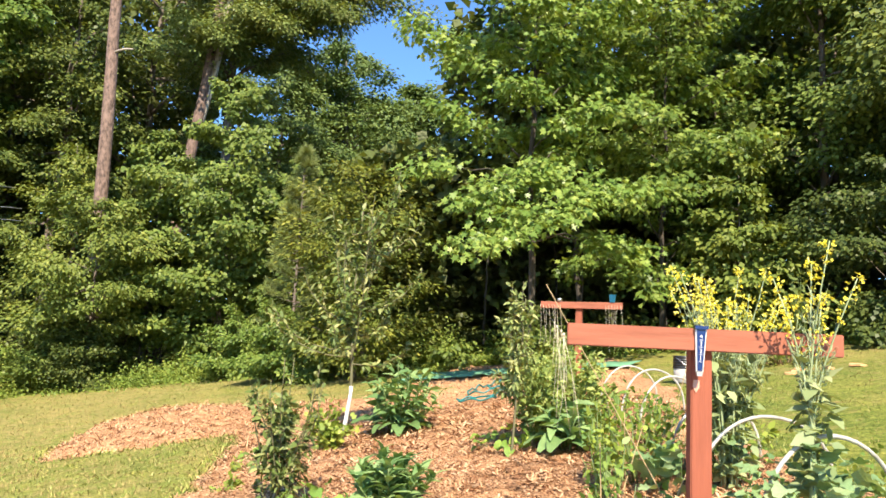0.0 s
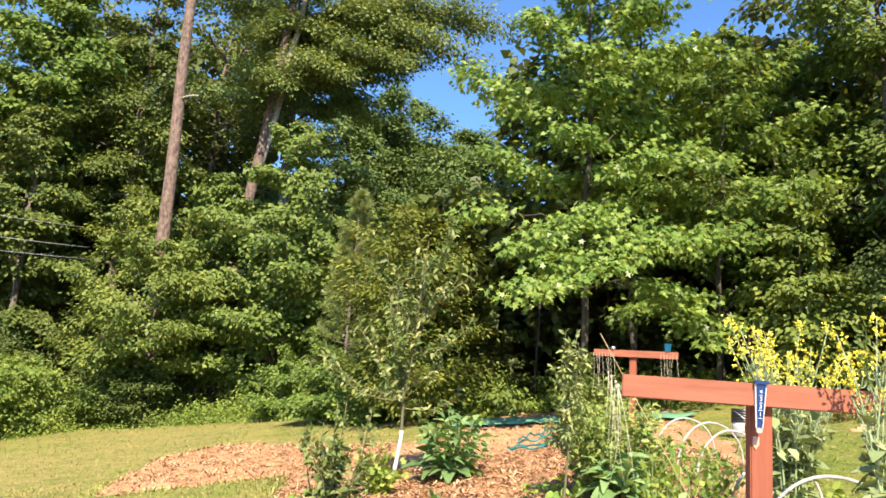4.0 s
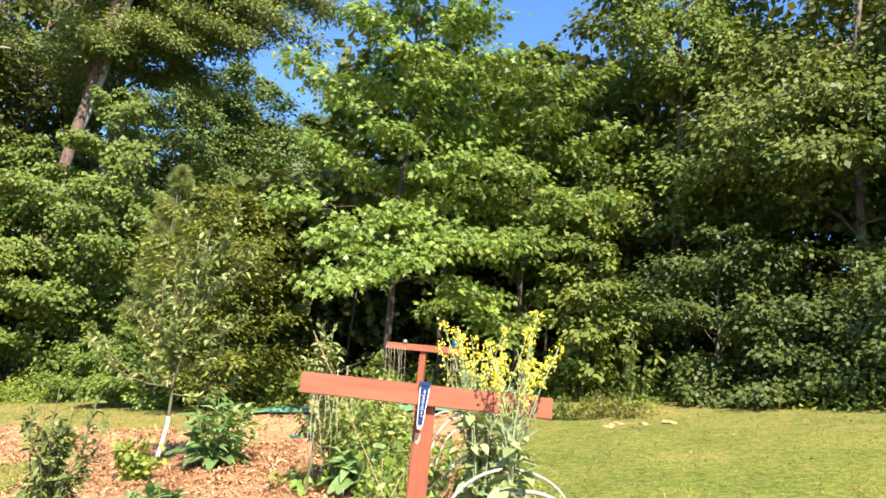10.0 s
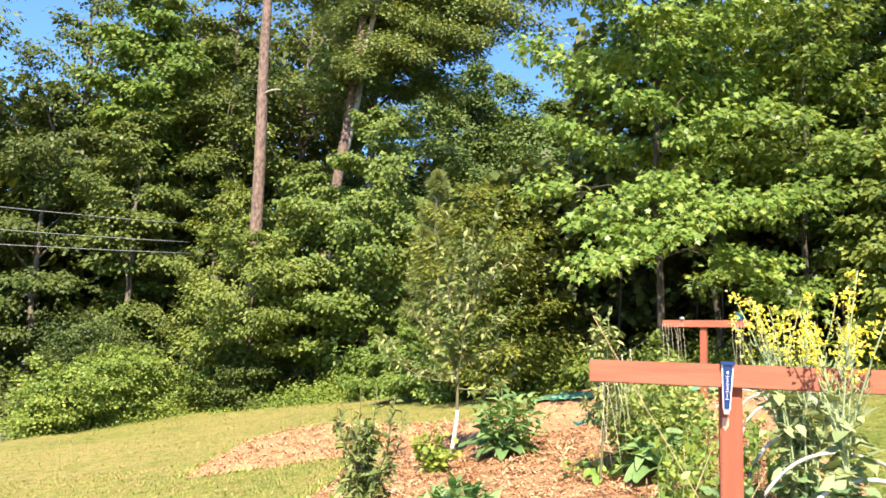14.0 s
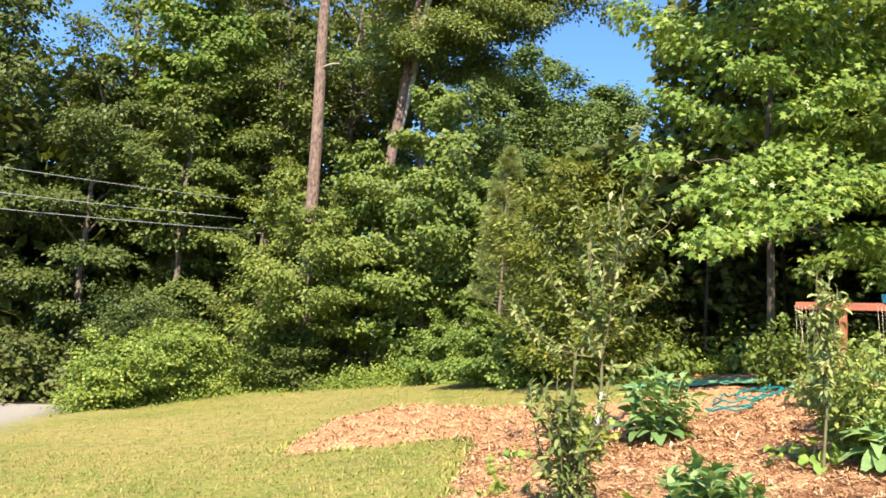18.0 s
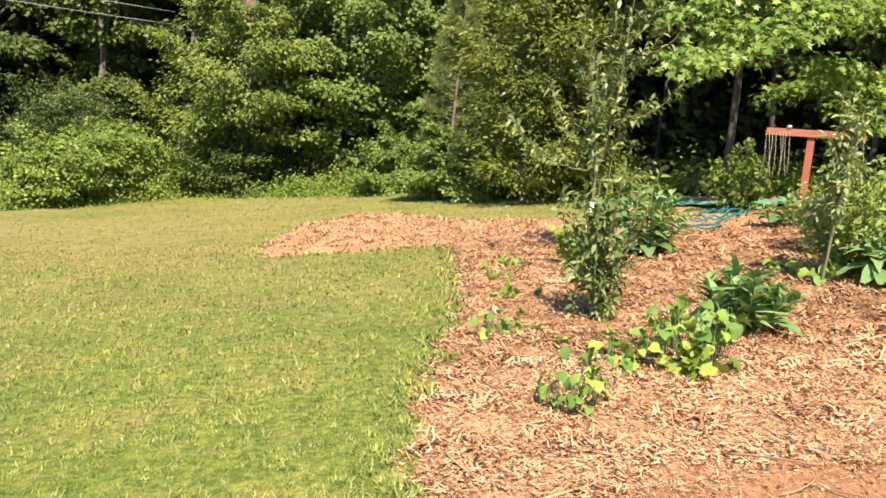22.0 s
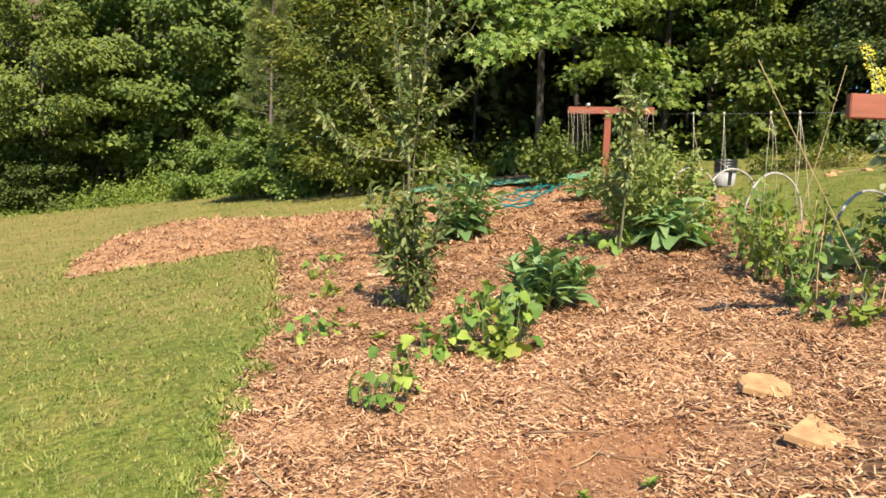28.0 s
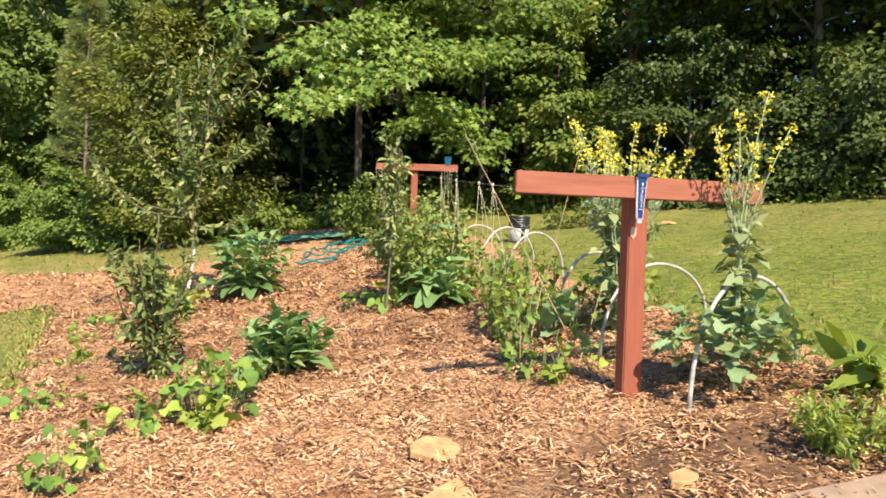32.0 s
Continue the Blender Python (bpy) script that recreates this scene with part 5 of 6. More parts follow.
def bush(name, x, y, h, r, n, leaf, size, shape, label, seed, stems=14, category="plant", stem_mat=None, flat=1.0):
    """A loose herb of thin stems with small leaves along them."""
    g = np.random.default_rng(seed)
    t = thing(name, x, y, label, category, z=max(bed_z(x, y), hz(x, y)) - 0.01)
    tb, P, A = Tubes(), [], []
    for i in range(stems):
        az, d = g.uniform(0, 6.28), r * math.sqrt(g.uniform(0.02, 1))
        tip = np.array([d * math.cos(az), d * math.sin(az), h * g.uniform(0.55, 1.05) * (1.05 - 0.45 * (d / r) ** 2)])
        p = curve_pts((tip[0] * 0.25, tip[1] * 0.25, -0.03), tip, (0.1 * tip[0], 0.1 * tip[1], 0.05 * h), 6, 0.012, g)
        tb.add(p, np.linspace(0.007, 0.002, 6), 5)
        m = n // stems
        f, k = g.uniform(0.15, 1.0, m), np.linspace(0, 1, 6)
        c = np.stack([np.interp(f, k, p[:, q]) for q in range(3)], -1) + g.normal(0, 0.09 * r, (m, 3))
        P.append(c), A.append(g.normal(0, 1, (m, 3)) * np.array([1, 1, flat]) + np.array([0, 0, 0.15]))
    P, A = np.concatenate(P), np.concatenate(A)
    P[:, 2] = np.maximum(P[:, 2], 0.015 - 0.18 * np.abs(P[:, 0]))
    nr = np.stack([g.normal(0, 0.6, len(P)), g.normal(-0.2, 0.6, len(P)), np.ones(len(P))], -1)
    tagged(link("stem", tb.mesh("stem", stem_mat or M_STEM), t), kind="stuff")
    link("foliage", leaf_mesh("foliage", P, A, nr, size * g.uniform(0.55, 1.3, len(P)), shape, leaf, 0.2), t)
    return t


bush("tomato_plant", 3.72, 13.1, 1.3, 0.5, 1700, L_TULIP, 0.075, LOBED, "bushy green tomato plant beside the far post", 131)
bush("asparagus_plant", 2.3, 7.3, 1.1, 0.54, 3900, L_FERN, 0.06, DIAMOND, "tall feathery pale green asparagus fern", 132, 30)
bush("asparagus_plant", 2.75, 8.6, 0.9, 0.5, 1500, L_FERN, 0.06, DIAMOND, "feathery green asparagus behind the hoops", 133, 20)
bush("weed_clump", 6.9, 10.7, 0.4, 0.75, 1100, L_OLIVE, 0.06, DIAMOND, "clump of straggly weeds on the lawn by the wood", 134, 30, stem_mat=M_DRYTWIG)
bush("pokeweed_plant", 7.7, 11.3, 1.35, 0.35, 240, L_OAKGREY, 0.12, OVAL, "tall leafy pokeweed against the wood", 135, 7)
bush("weed_clump", 2.0, 2.72, 0.24, 0.22, 600, L_WEED, 0.05, DIAMOND * np.array([1, 0.5]), "fine-leaved weed tuft at the corner of the patio", 136, 16)
bush("bean_plant", 1.6, 4.4, 0.34, 0.12, 60, L_HERB, 0.06, OVAL, "thin bean seedling climbing a stick", 137, 5)
bush("bean_plant", 2.25, 5.35, 0.62, 0.36, 190, L_WEED, 0.07, OVAL, "leafy bean plants on sticks in the hoop bed", 138, 14)
for i, (x, y, h, r, n) in enumerate(((1.78, 4.75, 0.62, 0.18, 80), (1.95, 5.3, 0.66, 0.24, 120), (2.3, 5.9, 0.6, 0.28, 130), (2.7, 5.0, 0.5, 0.28, 130), (2.95, 6.5, 0.46, 0.3, 120), (2.6, 7.1, 0.46, 0.3, 110), (3.3, 7.3, 0.34, 0.3, 110), (1.7, 4.2, 0.3, 0.1, 40))):
    bush("bean_plant", x, y, h, r, n, L_WEED if i % 2 else L_HERB, 0.068, OVAL, "thin-stemmed bean plant with small pale green leaves", 540 + i, 8)
bush("weed_plant", 0.28, 8.8, 0.44, 0.3, 420, L_WEED, 0.075, LOBED, "light green leafy weed at the foot of the pear tree", 145, 14)
bush("weed_plant", 0.02, 4.86, 0.17, 0.15, 90, L_WEED, 0.08, LOBED, "bright lobed weed in front of the squash", 146, 9)
bush("weed_plant", -0.5, 7.3, 0.12, 0.2, 70, L_WEED, 0.07, LOBED, "small weed spreading in the mulch", 147, 8)
bush("weed_plant", -0.55, 8.3, 0.1, 0.25, 80, L_WEED, 0.06, DIAMOND, "thin weed spreading in the mulch", 148, 8)
bush("dock_plant", 2.72, 3.05, 0.3, 0.16, 46, L_WEED, 0.2, OVAL * np.array([1, 0.7]), "dock weed with long leaves in the grass", 139, 6)


def flowering_kale(x, y, h, stalks, blooms, spread, label, seed, big_leaves=14, mound=0.12, split=0.0, heap=0.3):
    """Kale gone to flower: pale stalks with pods, yellow blooms on top and broad leaves below."""
    g = np.random.default_rng(seed)
    t = thing("flowering_kale", x, y, label, "plant", "flowering kale", z=bed_z(x, y))
    LP, LA = [], []
    for i in range(stalks):
        az = i * 2.4 + g.normal(0, 0.3)
        d = spread * math.sqrt((i + 0.6) / stalks)
        top = np.array([d * math.cos(az), d * math.sin(az), h * g.uniform(0.8, 1.03)])
        p = curve_pts((top[0] * 0.1, top[1] * 0.1, -0.03), top, (-0.2 * top[0], -0.2 * top[1], 0), 8, 0.008, g)
        if split:
            u = np.linspace(0, 1, 8)
            spread_out = np.clip((u - split) / (1 - split), 0, 1) ** 1.3
            p = np.stack([top[0] * spread_out + 0.012 * np.sin(5 * u + i), top[1] * spread_out + 0.012 * np.cos(4 * u + i), -0.03 + (top[2] + 0.03) * u], -1)
        P, A, pods = [], [], Tubes()
        stalk = link("stalk", Tubes().add(p, np.linspace(0.008, 0.0025, 8), 6).mesh("stalk", M_PALESTEM), t)
        k = np.linspace(0, 1, 8)
        m = blooms
        f = 1.0 - 0.22 * g.random(m) ** 1.6
        c = np.stack([np.interp(f, k, p[:, q]) for q in range(3)], -1)
        out = unit(g.normal(0, 1, (m, 3)) * np.array([1, 1, 0.4]))
        c = c + out * g.uniform(0.008, 0.04, (m, 1))
        for q in range(4):
            a = g.normal(0, 1, (m, 3)) + out
            P.append(c), A.append(a)
        for q in range(30):
            f = g.uniform(0.5, 0.82)
            c = np.array([np.interp(f, k, p[:, w]) for w in range(3)])
            o = unit(g.normal(0, 1, 3) * np.array([1, 1, 0.2]))
            pods.add(np.stack([c, c + 0.03 * o + np.array([0, 0, 0.015]), c + 0.05 * o + np.array([0, 0, 0.06])]), [0.0016, 0.003, 0.001], 4)
        P, A = np.concatenate(P), np.concatenate(A)
        tagged(link("seed_pod", pods.mesh("seed_pod", M_PALESTEM), stalk), kind="stuff")
        tagged(link("bloom", leaf_mesh("bloom", P, A, g.normal(0, 1, P.shape), g.uniform(0.01, 0.0195, len(P)), DIAMOND * np.array([1, 1.4]), M_PETAL), stalk, "cluster of small yellow flowers"), kind="stuff")
        m = 24
        f = 0.08 + 0.6 * g.random(m)
        LP.append(np.stack([np.interp(f, k, p[:, q]) for q in range(3)], -1) + g.normal(0, 0.03, (m, 3)))
        LA.append(g.normal(0, 1, (m, 3)) * np.array([1, 1, 0.5]))
    LP, LA = map(np.concatenate, (LP, LA))
    nr = np.stack([g.normal(0, 0.5, len(LP)), g.normal(-0.3, 0.5, len(LP)), np.ones(len(LP))], -1)
    link("stem_foliage", leaf_mesh("stem_foliage", LP, LA, nr, g.uniform(0.04, 0.12, len(LP)), OVAL * np.array([1, 1.2]), L_KALE, 0.2), t)
    for i in range(big_leaves):
        az, rise, s, d = i * 137.5, g.uniform(0, 65), g.uniform(0.4, 0.9), mound * math.sqrt(g.uniform(0.02, 1))
        link("leaf", KALE[i % 3], t, "", pose(d * math.cos(radians(az)), d * math.sin(radians(az)), 0.08 + heap * (1 - (d / (mound + 0.1)) ** 2) * g.uniform(0.3, 1), 0, 0, az) @ pose(0, 0, 0, g.normal(0, 15), -rise, 0) @ Matrix.Diagonal((s, s, s, 1)))
    return t


flowering_kale(2.58, 4.8, 1.32, 20, 39, 0.43, "tall kale gone to seed with yellow flowers among the bean canes", 141)
flowering_kale(2.2, 3.44, 1.42, 6, 36, 0.2, "flowering kale under the front hoop with broad pale leaves", 142, 96, 0.3, 0.55, 0.44)
rosette("kale_plant", 2.2, 4.9, 14, 1.1, "dark kale plant with drooping leaves", 143, KALE, 0.3)
rosette("kale_plant", 2.55, 3.7, 14, 0.8, "leafy green kale under the front hoop", 144, KALE)


# ---- trellis posts ----
def t_post(x, y, yaw, height, bar_len, off, label, z_ground):
    t = new("trellis_post")
    t.matrix_basis = pose(x, y, z_ground, 0, 0, yaw)
    tagged(t, label, "trellis post", "trellis posts")
    part("post", box(bmesh.new(), 0, 0.05, height / 2 - 0.055, 0.098, 0.098, height + 0.09, 0.006), M_REDPOST, t)
    part("crossbar", box(bmesh.new(), off, -0.022, height - 0.0525, bar_len, 0.042, 0.105, 0.004), M_REDWOOD, t)
    return t


t_post(1.825, 3.72, -14, 1.09, 1.27, 0.0, "red-stained wooden T-shaped trellis post set in the mulch", hz(1.825, 3.72))
t_post(4.09, 11.83, -30, 1.25, 1.27, 0.04, "far red-stained wooden T-shaped trellis post with hanging twine", hz(4.09, 11.83))


def text_part(s, size, m, material, parent, name="numeral"):
    c = bpy.data.curves.new(name, "FONT")
    c.body, c.size, c.extrude, c.align_x, c.align_y = s, size, 0.0004, "CENTER", "CENTER"
    o = bpy.data.objects.new(name, c)
    scene.collection.objects.link(o)
    me = bpy.data.meshes.new_from_object(o.evaluated_get(bpy.context.evaluated_depsgraph_get()))
    bpy.data.objects.remove(o)
    me.materials.append(material)
    return link(name, me, parent, "", m)


def rain_gauge():
    """A tapered rain gauge with a blue scale, fixed over the crossbar of the near post."""
    t = new("rain_gauge")
    t.matrix_basis = pose(1.825, 3.72, hz(1.825, 3.72), 0, 0, -14) @ pose(-0.018, -0.058, 1.04, 0, 2, 0)
    tagged(t, "tapered plastic rain gauge with a blue scale on the crossbar", "rain gauge")

    def plate(z0, z1, w0, w1, y, depth, material, name, label=""):
        bm = bmesh.new()
        vs = [bm.verts.new((sx * w, yy, z)) for yy in (y, y + depth) for sx, w, z in ((-1, w0, z0), (1, w0, z0), (1, w1, z1), (-1, w1, z1))]
        for f in ((0, 1, 2, 3), (7, 6, 5, 4), (0, 4, 5, 1), (1, 5, 6, 2), (2, 6, 7, 3), (3, 7, 4, 0)):
            bm.faces.new([vs[k] for k in f])
        bmesh.ops.recalc_face_normals(bm, faces=bm.faces)
        return part(name, bm, material, t, label)

    plate(-0.152, 0.05, 0.0155, 0.0265, 0.0, 0.014, M_WHITE, "backing", "white plastic backing")
    dial = plate(-0.147, 0.05, 0.0115, 0.0212, -0.006, 0.005, M_NAVY, "scale", "blue scale")
    plate(-0.172, -0.148, 0.011, 0.015, -0.002, 0.014, M_GREYWHITE, "foot")
    plate(0.046, 0.062, 0.029, 0.03, -0.014, 0.032, M_NAVY, "rim", "dark blue rim")
    for i, s in enumerate("4321"):
        text_part(s, 0.026, pose(0, -0.0075, 0.012 - 0.034 * i, 90, 0, 0), M_WHITE, dial)
        part("scale_mark", box(bmesh.new(), 0, -0.0073, -0.004 - 0.034 * i, 0.018, 0.002, 0.002), M_WHITE, dial)
    bm = bmesh.new()
    vs = [bm.verts.new((sx, yy, z)) for yy in (0.054, 0.0575) for sx, z in ((-0.014, -0.19), (0.014, -0.19), (0.015, -0.225), (0.0, -0.25), (-0.015, -0.225))]
    bm.faces.new(vs[:5]), bm.faces.new(vs[5:][::-1])
    for k in range(5):
        bm.faces.new((vs[k], vs[5 + k], vs[5 + (k + 1) % 5], vs[(k + 1) % 5]))
    bmesh.ops.recalc_face_normals(bm, faces=bm.faces)
    part("pointed_tip", bm, M_CLEAR, t, "pale pointed tip against the post")


rain_gauge()


def far_post_things():
    m = pose(4.09, 11.83, hz(4.09, 11.83), 0, 0, -30)
    top = 1.25
    cup = new("cup")
    cup.matrix_basis = m @ pose(0.52, -0.022, top)
    tagged(cup, "bright blue plastic cup on the far crossbar", "cup")
    part("body", lathe(bmesh.new(), ((0.042, 0), (0.054, 0.12), (0.056, 0.12), (0.05, 0.12), (0.04, 0.006))), M_BLUE, cup)
    can = new("tin_can")
    can.matrix_basis = m @ pose(-0.3, -0.022, top)
    tagged(can, "small grey tin on the far crossbar", "tin can")
    part("body", lathe(bmesh.new(), ((0.04, 0), (0.04, 0.045), (0.03, 0.05), (0.0, 0.051)), 16), M_TIN, can)
    g = np.random.default_rng(151)
    for k, (x0, n) in enumerate(((-0.42, 8), (0.56, 6))):
        for i in range(n):
            a = np.array([x0 + (i - n / 2) * 0.045, -0.05, top - 0.05])
            length = g.uniform(0.58, 0.75)
            b = a + np.array([g.normal(0.05, 0.04), g.normal(0, 0.03), -length])
            tw = new("twine_string", Tubes().add(curve_pts(a, b, (g.normal(0, 0.02), 0, 0), 6), 0.002, 5).mesh("twine_string", M_TWINE))
            tw.matrix_basis = m
            tagged(tw, "loose end of tan twine hanging from the far crossbar", "twine", "hanging twine")


far_post_things()


# ---- hoops, canes and other garden things ----
def hoop(x, y, half, h, yaw, label):
    t = thing("plastic_hoop", x, y, label, "hoop", "white hoops over the bed")
    c, s = math.cos(radians(yaw)), math.sin(radians(yaw))
    a = np.linspace(0, np.pi, 22)
    px = -half * np.cos(a)
    foot = np.where(px < 0, hz(x - half * c, y - half * s), hz(x + half * c, y + half * s)) - hz(x, y) - 0.02
    pts = np.stack([px * c, px * s, foot + (h - foot) * np.sin(a) ** 0.8], -1)
    link("pipe", Tubes().add(pts, 0.0105, 8).mesh("pipe", M_PVC), t)


for x, y, half, h, yaw in ((2.3, 3.46, 0.43, 0.56, 10), (2.66, 4.52, 0.52, 0.48, 12), (2.8, 5.35, 0.4, 0.48, 12), (3.24, 6.88, 0.36, 0.5, 10), (3.5, 7.85, 0.38, 0.48, 10), (3.62, 8.75, 0.38, 0.46, 10)):
    hoop(x, y, half, h, yaw, "white plastic pipe hoop arched over the bed")


def cane(x0, y0, z0, x1, y1, z1, r, label, material=None, sag=0.0):
    o = new("garden_cane", Tubes().add(curve_pts((x0, y0, z0), (x1, y1, z1), (0, 0, sag), 7), np.linspace(r, r * 0.6, 7), 6).mesh("garden_cane", material or M_CANE))
    tagged(o, label, "cane", "garden canes")


cane(2.1, 4.5, hz(2.1, 4.5) - 0.03, 1.34, 4.66, 1.88, 0.0038, "long thin dry cane leaning over the bean bed")
cane(2.75, 6.05, hz(2.75, 6.05) - 0.02, 3.11, 6.0, 2.17, 0.0038, "thin dry cane standing in the bean bed")
cane(1.9, 4.3, hz(1.9, 4.3) - 0.02, 2.3, 4.6, 1.05, 0.0035, "short cane leaning among the bean plants")
cane(1.75, 4.6, hz(1.75, 4.6) - 0.02, 2.1, 4.95, 1.1, 0.0035, "short cane leaning among the bean plants")
cane(2.0, 5.0, hz(2.0, 5.0) - 0.02, 1.9, 4.8, 1.15, 0.0035, "short cane standing among the bean plants")
cane(1.62, 4.42, hz(1.62, 4.42) - 0.02, 1.6, 4.42, 1.0, 0.004, "thin stick with a bean seedling")


def trellis_wire():
    """A wire from the near crossbar to the far one, with pale strings tied to it."""
    a, b = np.array([1.21, 3.86, 1.53]), np.array([3.6, 12.12, 2.37])
    o = new("trellis_wire", Tubes().add(curve_pts(a, b, (0, 0, -0.02), 16), 0.0009, 5).mesh("trellis_wire", M_CABLE))
    tagged(o, "thin wire strung between the two trellis posts", "wire")
    g = np.random.default_rng(155)
    for s in (0.055, 0.097, 0.184, 0.26):
        p = a + (b - a) * s - np.array([0, 0, 0.08 * s * (1 - s)])
        pts, drop = [], g.uniform(0.4, 0.75)
        for k in (-1, 0.4, 1):
            q = p + np.array([g.uniform(0.03, 0.14) * (1 if k > 0 else -0.3), 0.1 * k * g.random(), -drop * g.uniform(0.7, 1.1)])
            pts.append(curve_pts(p, q, (g.normal(0, 0.012), 0, 0), 5))
        tb = Tubes()
        for q in pts:
            tb.add(q, 0.0012, 5)
        tb.add(np.stack([p + np.array([0, 0, 0.01]), p - np.array([0, 0, 0.01])]), 0.006, 6)
        t = new("twine_string", tb.mesh("twine_string", M_TWINE))
        tagged(t, "pale twine tied over the trellis wire", "twine", "strings on the trellis wire")


trellis_wire()


def bucket(x, y):
    t = thing("bucket", x, y, "white plastic bucket with a black ribbed upper half on the grass", "bucket")
    part("body", lathe(bmesh.new(), ((0.12, 0.0), (0.128, 0.01), (0.14, 0.19), (0.135, 0.19)), 28), M_GREYWHITE, t)
    prof = []
    for i in range(5):
        z = 0.19 + i * 0.034
        prof += [(0.142, z), (0.15, z + 0.006), (0.15, z + 0.018), (0.144, z + 0.024)]
    part("ribbed_collar", lathe(bmesh.new(), (*prof, (0.15, 0.36), (0.138, 0.36), (0.13, 0.2), (0.001, 0.2)), 28), M_BLACK, t, "black ribbed plastic collar")
    a = np.linspace(-0.5, 0.5, 9) - 1.75
    bm = bmesh.new()
    for lo, hi in zip(a[3:6], a[4:7]):
        q = [bm.verts.new((r * math.cos(k), r * math.sin(k), z)) for k, r, z in ((lo, 0.131, 0.02), (hi, 0.131, 0.02), (hi, 0.1435, 0.185), (lo, 0.1435, 0.185))]
        bm.faces.new(q)
    part("dark_band", bm, M_BLACK, t, "black printed band")
    pts = [(0.15 * math.cos(k), 0.15 * math.sin(k) * 1.0 - 0.01, 0.33 - 0.11 * math.sin(k)) for k in np.linspace(math.pi, 2 * math.pi, 12)]
    pts = [(px, py - 0.02, 0.33 - 0.12 * math.sin((px + 0.15) / 0.3 * math.pi)) for px, py, pz in pts]
    link("bail", Tubes().add(pts, 0.004, 5).mesh("bail", M_TIN), t)


bucket(4.98, 10.1)


def hose():
    P = []
    for k, (cx, cy, rx, ry, turn, rounds) in enumerate(((3.3, 12.5, 0.85, 0.26, 49, 1.0), (3.0, 12.25, 0.8, 0.34, 44, 1.0), (2.36, 11.1, 0.32, 0.2, -50, 1.1))):
        a = np.linspace(0.4 * k, 0.4 * k + 2 * np.pi * rounds, 22)
        c, q = math.cos(radians(turn)), math.sin(radians(turn))
        u, v = rx * np.cos(a), ry * np.sin(a)
        P.append(np.stack([cx + c * u - q * v, cy + q * u + c * v, np.full(22, 0.025 + 0.014 * (4 - k))], -1))
    p = np.concatenate(P)
    p = np.stack([np.interp(np.linspace(0, 1, 220), np.linspace(0, 1, len(p)), p[:, q]) for q in range(3)], -1)
    for _ in range(10):
        p[1:-1] = 0.25 * p[:-2] + 0.5 * p[1:-1] + 0.25 * p[2:]
    p[:, 2] += np.array([bed_z(a, b) for a, b in p[:, :2]])
    tagged(link("garden_hose", Tubes().add(p, 0.0125, 8).mesh("garden_hose", M_HOSE)), "teal garden hose lying in loose coils on the mulch", "hose")


hose()


def strip_sheet(name, a, b, width, material, label, category, z_up, bumps=0.01):
    n, w = 40, 8
    d = unit(np.array(b, float) - np.array(a, float))
    s = np.array([-d[1], d[0]])
    t, u = np.meshgrid(np.linspace(0, 1, n), np.linspace(-0.5, 0.5, w), indexing="ij")
    x = a[0] + (b[0] - a[0]) * t + s[0] * u * width
    y = a[1] + (b[1] - a[1]) * t + s[1] * u * width
    z = np.maximum(bed_height(x, y)[1], zg(x, y)) + z_up + bumps * ripple(x, y, 0.6, 4)
    i = (np.arange(n - 1)[:, None] * w + np.arange(w - 1)[None, :]).reshape(-1)
    q = np.stack([i, i + 1, i + w + 1, i + w], -1)
    ob = link(name, raw_mesh(name, np.stack([x, y, z], -1).reshape(-1, 3), q.ravel(), np.full(len(q), 4), material, True))
    mod = ob.modifiers.new("thick", "SOLIDIFY")
    mod.thickness = 0.008
    tagged(ob, label, category)


strip_sheet("garden_matting", (2.0, 16.2), (5.5, 13.0), 1.0, M_MAT, "strip of green matting laid across the mulch", "matting", 0.06, 0.003)


def stone(name, x, y, size, pts, yaw, label, seed):
    g = np.random.default_rng(seed)
    t = thing(name, x, y, label, "stone", "sandstone slabs", z=bed_z(x, y))
    bm = bmesh.new()
    lo = [bm.verts.new((px * size, py * size, -0.01)) for px, py in pts]
    mid = [bm.verts.new((px * size * 1.03, py * size * 1.03, 0.015 + g.normal(0, 0.002))) for px, py in pts]
    hi = [bm.verts.new((px * size * 0.93, py * size * 0.93, 0.03 + 0.008 * px + g.normal(0, 0.003))) for px, py in pts]
    n = len(pts)
    for a, b in ((lo, mid), (mid, hi)):
        for i in range(n):
            bm.faces.new((a[i], a[(i + 1) % n], b[(i + 1) % n], b[i]))
    bm.faces.new(hi), bm.faces.new(lo[::-1])
    part("slab", bm, M_STONE, t).matrix_basis = pose(0, 0, 0.008, 11, 4, yaw)


stone("stone", 0.62, 3.25, 0.13, ((-0.95, 0.1), (-0.2, -0.75), (0.9, -1.0), (0.95, -0.5), (0.75, 0.2), (0.9, 0.95), (0.1, 0.6)), 8, "flat ochre sandstone slab lying in the mulch", 171)
stone("stone", 0.78, 3.72, 0.13, ((-1.0, 0.1), (-0.4, -0.7), (0.2, -0.9), (0.9, -0.3), (1.0, 0.5), (0.2, 0.8), (-0.6, 0.6)), 20, "pale ochre stone half sunk in the mulch", 172)
stone("stone", 1.37, 2.87, 0.065, ((-1.0, -0.2), (0.2, -0.9), (0.9, -0.2), (0.7, 0.8), (-0.5, 0.7)), 0, "small pinkish stone on the mulch", 173)


